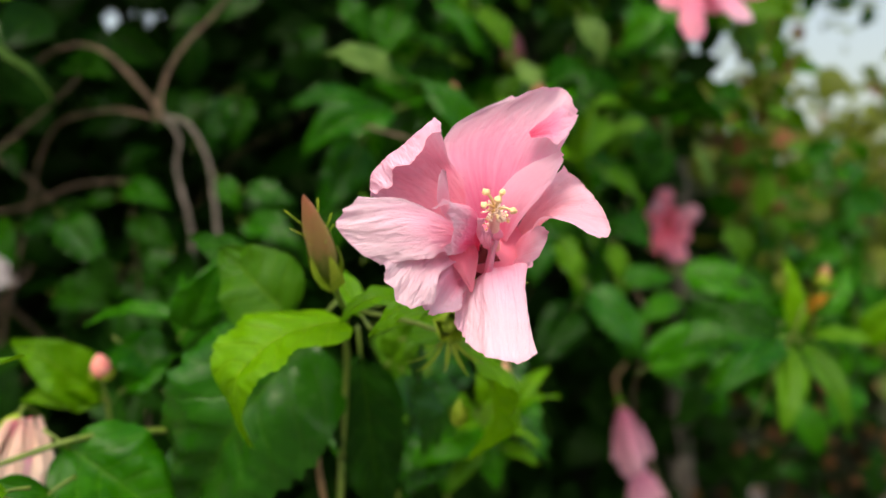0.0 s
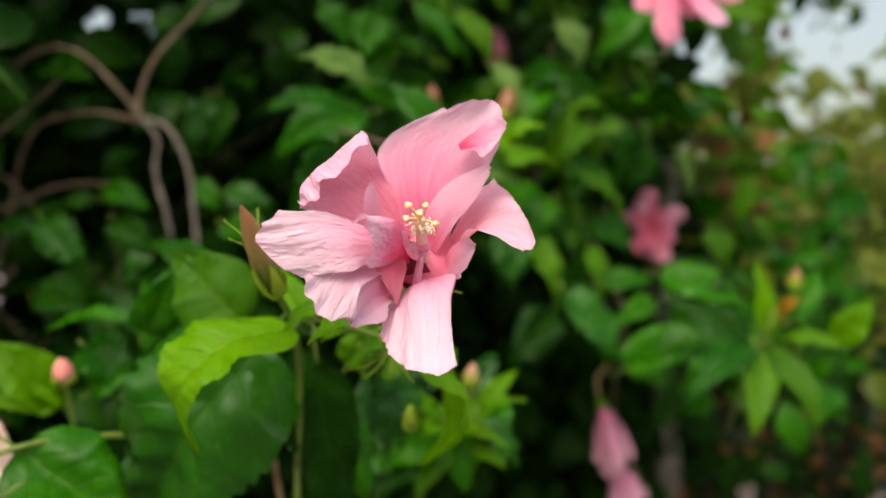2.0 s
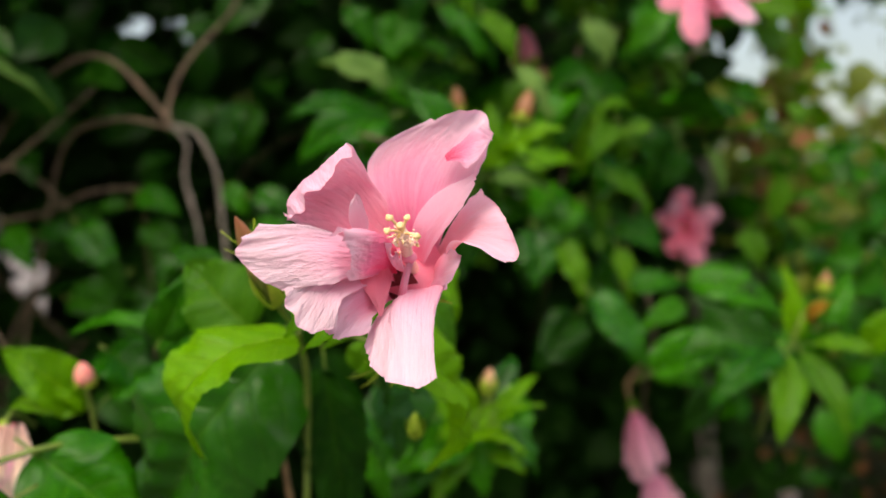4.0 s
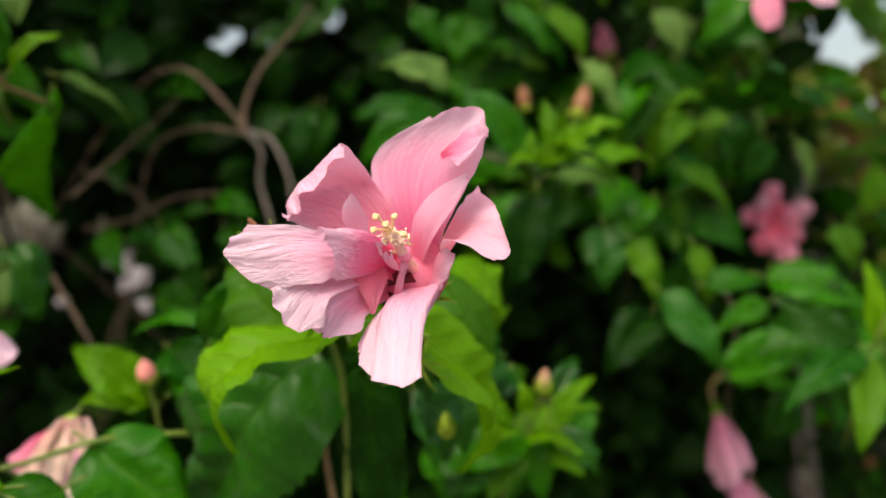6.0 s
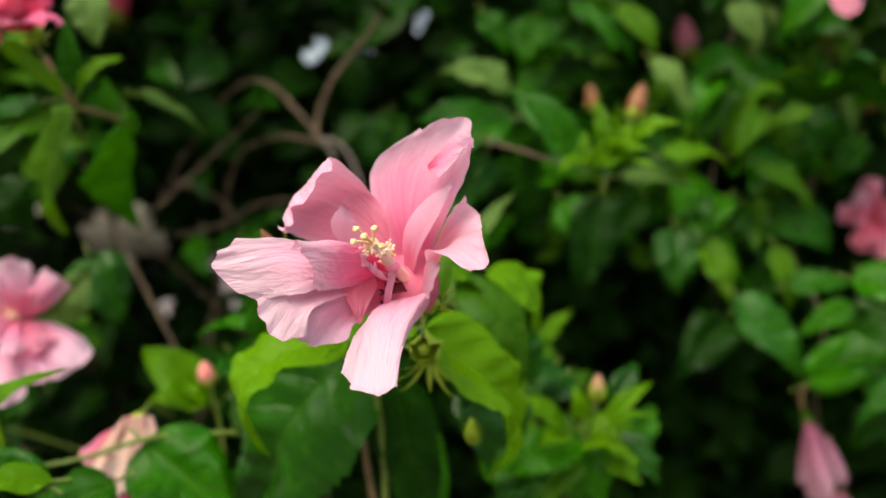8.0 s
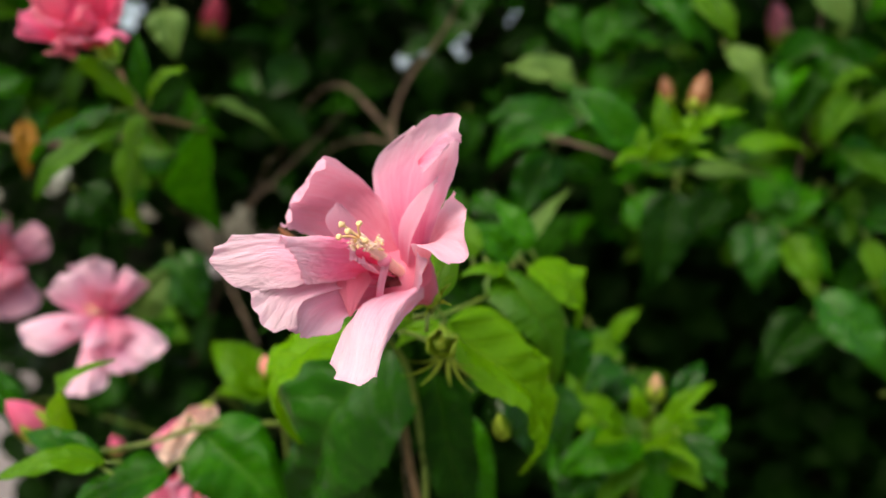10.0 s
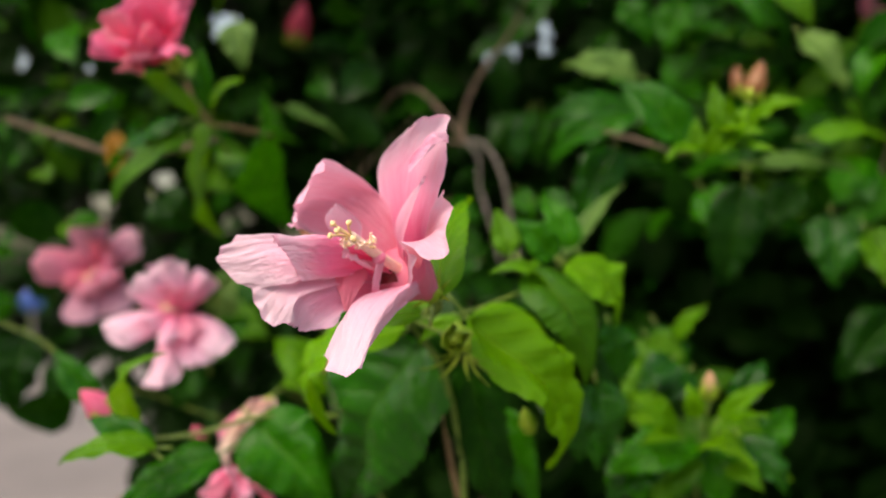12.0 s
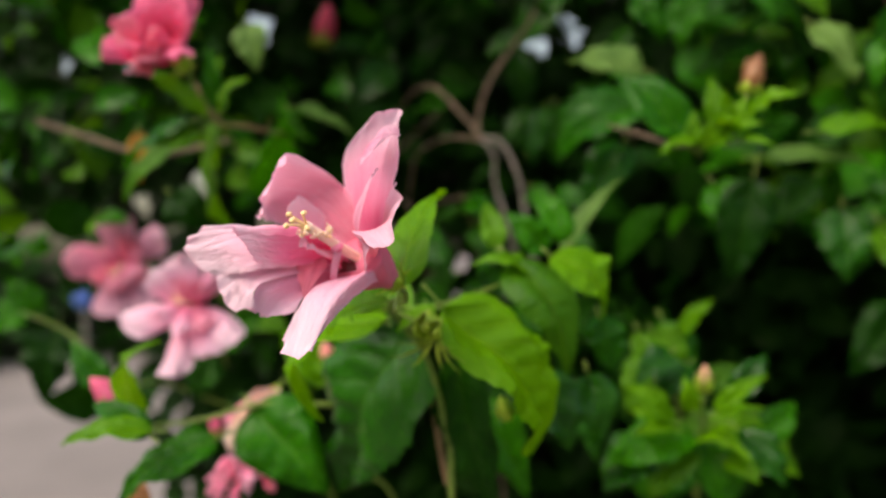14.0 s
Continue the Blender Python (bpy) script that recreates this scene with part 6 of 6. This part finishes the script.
leaf(sprout, (-0.548, 1.02, 1.279), (-0.487, 1.02, 1.271), (0, -0.8, 0.6), 0.034, BROAD, .1, .2)
leaf(sprout, (-0.415, 1.03, 1.332), (-0.35, 1.02, 1.3), (0.1, -0.796, 0.597), 0.041, MID, .1, .2)
leaf(sprout, (-0.428, 1.03, 1.316), (-0.479, 1.03, 1.304), (0, -0.8, 0.6), 0.028, DARK, .1, .2)
leaf(sprout, (-0.25, 1, 1.324), (-0.186, 1, 1.307), (0.1, -0.796, 0.597), 0.037, BROAD, .1, .2)
leaf(sprout, (-0.245, 0.98, 1.284), (-0.171, 0.96, 1.249), (0.1, -0.796, 0.597), 0.045, BROAD, .1, .2)
leaf(sprout, (-0.292, 1.02, 1.34), (-0.263, 1.02, 1.3), (0.097, -0.87, 0.483), 0.032, MID, .1, .2)
leaf(sprout, (-0.403, 1.03, 1.291), (-0.347, 1.02, 1.245), (0, -0.874, 0.486), 0.046, DARK, .1, .2)
leaf(sprout, (-0.585, 1.02, 1.287), (-0.539, 1, 1.226), (0, -0.874, 0.486), 0.041, MID, .1, .2)
leaf(sprout, (-0.465, 1.04, 1.445), (-0.436, 1.04, 1.426), (0, -0.874, 0.486), 0.025, BROAD, .1, .2)
leaf(sprout, (-0.419, 1, 1.222), (-0.469, 1, 1.183), (0, -0.874, 0.486), 0.050, DARK, .1, .2)
leaf(sprout, (-0.347, 1, 1.244), (-0.376, 1, 1.201), (0, -0.874, 0.486), 0.043, BROAD, .1, .2)
leaf(sprout, (-0.491, 1, 1.193), (-0.41, 0.98, 1.177), (0, -0.874, 0.486), 0.047, DARK, .1, .2)
leaf(sprout, (-0.587, 1.1, 1.44), (-0.54, 1.1, 1.409), (0, -0.874, 0.486), 0.047, DARK, .1, .2)
leaf(sprout, (-0.336, 1.08, 1.398), (-0.29, 1.08, 1.46), (0, -0.874, 0.486), 0.054, DARK, .1, .2)


# ---- the mass of the hedge ----
def box(x0, x1, y0, y1, z0, z1):
    def place(r):
        return (r.uniform(x0, x1), r.uniform(y0, y1), r.uniform(z0, z1))
    return place


def arc(a0, a1, r0, r1, z0, z1, gaps=(), thin=1.0, clump=0.0):
    """Spots in a curved bank of hedge: degrees to the left of straight ahead, distance, height; gaps are (degrees, height, reach)."""
    def place(r):
        a, d, z = r.uniform(a0, a1), r.uniform(r0, r1), r.uniform(z0, z1)
        if r.random() > thin:
            return None
        if clump and noise.noise(Vector((a * 0.3, d * 3.0, z * 7.0))) < clump - 0.5:
            return None
        p = Vector((0.1 - d * math.sin(radians(a)), d * math.cos(radians(a)), z))
        for ga, gz, gr in gaps:
            if abs(a - ga) > 12:
                continue
            by = Vector((0.25, 0.05, 1.26)) if ga > 40 or 22 < ga < 23 else Vector((0.1, 0, 1.26))
            end = Vector((0.1 - 2.35 * math.sin(radians(ga)), 2.35 * math.cos(radians(ga)), gz))
            if (p - by).angle(end - by) < radians(gr + (0.45 if d > 1.5 else 1.5)):
                return None
        return p
    return place


OPEN = ((-12.3, 1.29, 4.5), (-13.0, 1.47, 3.0), (-0.2, 1.85, 2.2), (-14.9, 1.83, 1.1), (-16.6, 1.79, 1.0))
BUD_CLEAR = ((40.8, 1.97, 1.7), (-0.1, 1.86, 1.6))
GAPS = (
    (25.4, 1.84, 0.9), (26.3, 1.75, 0.25), (24.0, 1.92, 0.35), (22.5, 1.89, 1.1), (22.2, 1.81, 0.6), (23.3, 1.77, 0.3), (18.2, 1.89, 0.7),
    (37.6, 1.32, 1.9), (40.0, 1.29, 1.8), (31.9, 1.20, 1.3), (31.4, 1.12, 1.1), (33.5, 1.30, 0.7), (36.5, 1.10, 0.7),
    (45.8, 1.945, 0.95), (44.8, 1.98, 0.6), (54.6, 1.83, 0.65), (58.8, 1.83, 0.6), (50.2, 1.50, 0.75), (50.8, 1.44, 0.6), (44.5, 1.41, 0.7), (54.4, 1.43, 0.6), (46.0, 1.36, 0.5),
    (-14.9, 1.83, 1.5), (-16.6, 1.79, 1.4), (-14.3, 1.81, 0.7))


def backing(name, a0, a1, d, z0, z1, gaps, mat, label, lump=0.12, top=0.0):
    """Dark lumpy sheet whose colour stands for shade, open where the hedge has gaps."""
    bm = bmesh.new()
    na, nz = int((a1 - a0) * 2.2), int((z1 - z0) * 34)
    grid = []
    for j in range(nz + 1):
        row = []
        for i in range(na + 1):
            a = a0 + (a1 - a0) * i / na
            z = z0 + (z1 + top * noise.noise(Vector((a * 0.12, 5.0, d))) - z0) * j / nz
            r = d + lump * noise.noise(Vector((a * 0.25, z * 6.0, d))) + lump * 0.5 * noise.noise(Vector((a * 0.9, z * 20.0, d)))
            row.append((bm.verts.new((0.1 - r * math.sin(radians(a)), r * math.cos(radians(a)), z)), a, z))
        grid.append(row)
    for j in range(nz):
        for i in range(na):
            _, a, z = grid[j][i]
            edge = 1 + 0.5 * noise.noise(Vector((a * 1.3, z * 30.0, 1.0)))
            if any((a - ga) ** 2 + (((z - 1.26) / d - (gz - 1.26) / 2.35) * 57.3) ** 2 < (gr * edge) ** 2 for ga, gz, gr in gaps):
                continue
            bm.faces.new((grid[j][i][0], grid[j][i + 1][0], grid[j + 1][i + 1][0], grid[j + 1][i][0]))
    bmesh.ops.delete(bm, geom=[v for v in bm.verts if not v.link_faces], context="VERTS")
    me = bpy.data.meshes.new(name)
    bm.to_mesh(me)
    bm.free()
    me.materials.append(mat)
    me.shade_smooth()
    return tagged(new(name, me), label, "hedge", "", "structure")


# Near-black colour puts the hedge's inner shade on sheets behind the leaves.
DARK_BACKING = plain_material("dark_backing", (0.008, 0.014, 0.006), (0.03, 0.045, 0.015), 18.0, 0.9, 1.0, 0.02)
backing("hedge_shade_backing", -15, 52, 2.35, 0.0, 3.0, GAPS, DARK_BACKING, "dark sheet for the shade deep in the hedge, with a few gaps to the sky")
backing("hedge_shade_backing", 52, 70, 2.35, 1.38, 3.0, GAPS, DARK_BACKING, "dark sheet for the shade in the hedge's overhanging end above the road")
backing("hedge_shade_backing", -19, -15, 2.4, 0.0, 1.58, ((-17.0, 1.55, 1.0),), DARK_BACKING, "dark sheet for the shade in the upper hedge near its end", 0.12, 0.15)
backing("hedge_shade_backing", -27, -20, 2.5, 0.0, 1.14, (), DARK_BACKING, "dark sheet for the shade low in the hedge near its end", 0.12, 0.15)
backing("hedge_shade_backing", -40, -15, 4.6, 0.0, 1.62, (), DARK_BACKING, "dark sheet for the shade in the low bank of shrubs across the bed", 0.3, 0.25)
DIM = "leaves inside the hibiscus hedge, shade darkened into their colour"
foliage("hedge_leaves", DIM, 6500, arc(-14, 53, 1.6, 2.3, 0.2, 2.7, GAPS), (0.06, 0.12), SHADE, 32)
foliage("hedge_leaves", "leaves overhanging the road, shade darkened into their colour", 1100, arc(50, 70, 1.3, 2.3, 1.35, 2.6, GAPS), (0.05, 0.095), SHADE, 38)
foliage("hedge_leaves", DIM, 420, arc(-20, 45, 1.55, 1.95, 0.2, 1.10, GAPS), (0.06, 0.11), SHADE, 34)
foliage("hedge_leaves", "leaves high in the hedge, shade darkened into their colour", 700, arc(-16, 60, 1.15, 1.7, 1.5, 2.1, GAPS + BUD_CLEAR), (0.05, 0.09), SHADE, 39)
# Unseen layer overhead, added to keep skylight out of the hedge.
foliage("hedge_leaves", "leaves added out of view on the hedge's top to block skylight", 800, box(-1.6, 0.15, 0.75, 2.2, 1.95, 2.5), (0.06, 0.1), DARK, 40, "foliage", 0.3, (0, -0.2, 1))
foliage("hedge_leaves", "mid-green leaves in the body of the hibiscus hedge", 330, arc(-17.5, 11, 1.05, 1.5, 1.27, 1.95, OPEN), (0.05, 0.09), MID, 33)
foliage("hedge_leaves", "small yellow-green leaves in the body of the hedge", 210, arc(-18, 8, 1.05, 1.45, 1.25, 1.85, OPEN), (0.04, 0.07), OLIVE_LEAF, 50)
foliage("hedge_leaves", "mid-green leaves towards the hedge's thin end", 170, arc(-25, -12, 1.25, 2.0, 1.0, 1.42, OPEN), (0.05, 0.09), MID, 49)
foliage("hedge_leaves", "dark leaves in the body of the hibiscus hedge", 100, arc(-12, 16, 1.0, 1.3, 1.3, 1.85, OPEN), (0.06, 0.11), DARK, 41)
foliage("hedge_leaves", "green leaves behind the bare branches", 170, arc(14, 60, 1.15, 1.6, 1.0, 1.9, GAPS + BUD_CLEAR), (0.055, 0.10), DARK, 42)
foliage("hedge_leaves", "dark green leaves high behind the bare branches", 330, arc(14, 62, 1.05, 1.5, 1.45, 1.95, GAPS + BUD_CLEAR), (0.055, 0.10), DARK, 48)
foliage("hedge_leaves", "mid-green leaves about the flowering end of the hedge", 170, arc(38, 64, 0.95, 1.35, 1.28, 1.85, GAPS + BUD_CLEAR), (0.05, 0.09), MID, 53)
foliage("hedge_leaves", "yellow-green leaves about the flowering end of the hedge", 80, arc(40, 66, 0.95, 1.3, 1.3, 1.8, GAPS + BUD_CLEAR), (0.045, 0.08), OLIVE_LEAF, 54)
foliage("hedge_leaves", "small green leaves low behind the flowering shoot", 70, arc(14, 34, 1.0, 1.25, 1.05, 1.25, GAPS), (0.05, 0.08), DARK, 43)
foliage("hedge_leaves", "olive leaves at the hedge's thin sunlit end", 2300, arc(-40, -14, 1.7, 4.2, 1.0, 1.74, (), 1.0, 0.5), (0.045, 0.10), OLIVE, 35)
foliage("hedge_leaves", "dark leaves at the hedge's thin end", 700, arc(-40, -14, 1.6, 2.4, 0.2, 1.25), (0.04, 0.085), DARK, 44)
foliage("hedge_leaves", "thin twig-end leaves against the sky", 150, arc(-34, -18, 2.4, 4.0, 1.60, 1.95), (0.04, 0.07), OLIVE, 45)
foliage("hedge_leaves", "small sunlit yellow-green leaves about the hedge's end", 330, arc(-20, -5, 1.2, 1.9, 1.28, 1.95, OPEN), (0.035, 0.075), OLIVE_LEAF, 61)
foliage("hedge_leaves", "small olive leaves among twigs at the hedge's end", 330, arc(-21, -8, 1.3, 2.1, 1.2, 1.85, OPEN), (0.035, 0.07), OLIVE, 62)
foliage("dry_leaves", "brown dry leaves and twig ends at the hedge's end", 110, arc(-21, -9, 1.4, 1.9, 1.3, 1.78, OPEN), (0.035, 0.065), RUST, 63)
foliage("hedge_leaves", "dark leaves hanging at the top of the thin end", 230, arc(-27, -14, 1.7, 2.3, 1.78, 2.1, OPEN, 1.0, 0.5), (0.05, 0.085), DARK, 46)
foliage("hedge_leaves", "yellow-green leaves on the upper edge of the hedge's end", 45, arc(-19.5, -14.5, 1.3, 2.0, 1.42, 1.85, OPEN), (0.05, 0.09), OLIVE_LEAF, 55)
foliage("hedge_leaves", "olive leaves thinning out against the sky", 200, arc(-31, -17, 2.2, 3.2, 1.36, 1.70), (0.05, 0.10), OLIVE, 51)
foliage("dry_leaves", "brown dry leaves high at the hedge's end", 190, arc(-33, -16, 1.9, 3.2, 1.25, 1.75, (), 1.0, 0.5), (0.04, 0.075), RUST, 52)
foliage("dry_leaves", "brown dry leaves caught in the hedge", 700, arc(-40, -14, 1.7, 3.2, 0.5, 1.08, (), 1.0, 0.5), (0.03, 0.055), RUST, 37)
backing("far_shrubs", 47, 90, 13.0, -0.02, 1.7, (), DARK_BACKING, "dark lumpy sheet for the bank of shrubs beyond the road", 0.5, 0.6)
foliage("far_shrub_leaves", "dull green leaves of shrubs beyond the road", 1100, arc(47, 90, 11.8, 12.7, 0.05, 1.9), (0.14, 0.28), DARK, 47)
# Disc and post are made up for a distant blue thing of unknown kind.
post = thing("blue_stand_in", (-6.2, 3.52, -0.02), "small blue disc on a thin grey post, standing in for an unidentified blue thing", "sign")
part("post", tube_bm([(-6.2, 3.52, -0.02), (-6.2, 3.52, 0.5), (-6.2, 3.52, 1.1)], 0.018, 0.018, 8, 6), BARK_GREY, post)
part("disc", lathe_bm((-6.2, 3.52, 1.02), (0.88, -0.48, 0), 0.02, [(0, 0.085), (0.5, 0.09), (1, 0.085)], 24), BLUE, post, "blue painted disc")
# Unseen wall, added behind the camera to cut off light from the low sky.
bm = bmesh.new()
bmesh.ops.create_cube(bm, size=1.0, matrix=Matrix.Translation((0, -7.0, 1.0)) @ Matrix.Diagonal((60, 0.2, 2.04, 1)))
me = bpy.data.meshes.new("unseen_wall_behind")
bm.to_mesh(me)
bm.free()
me.materials.append(WALLPAINT)
tagged(new("unseen_wall_behind", me), "unseen low plain grey wall added behind the camera to block low sky light", "wall", "", "structure")
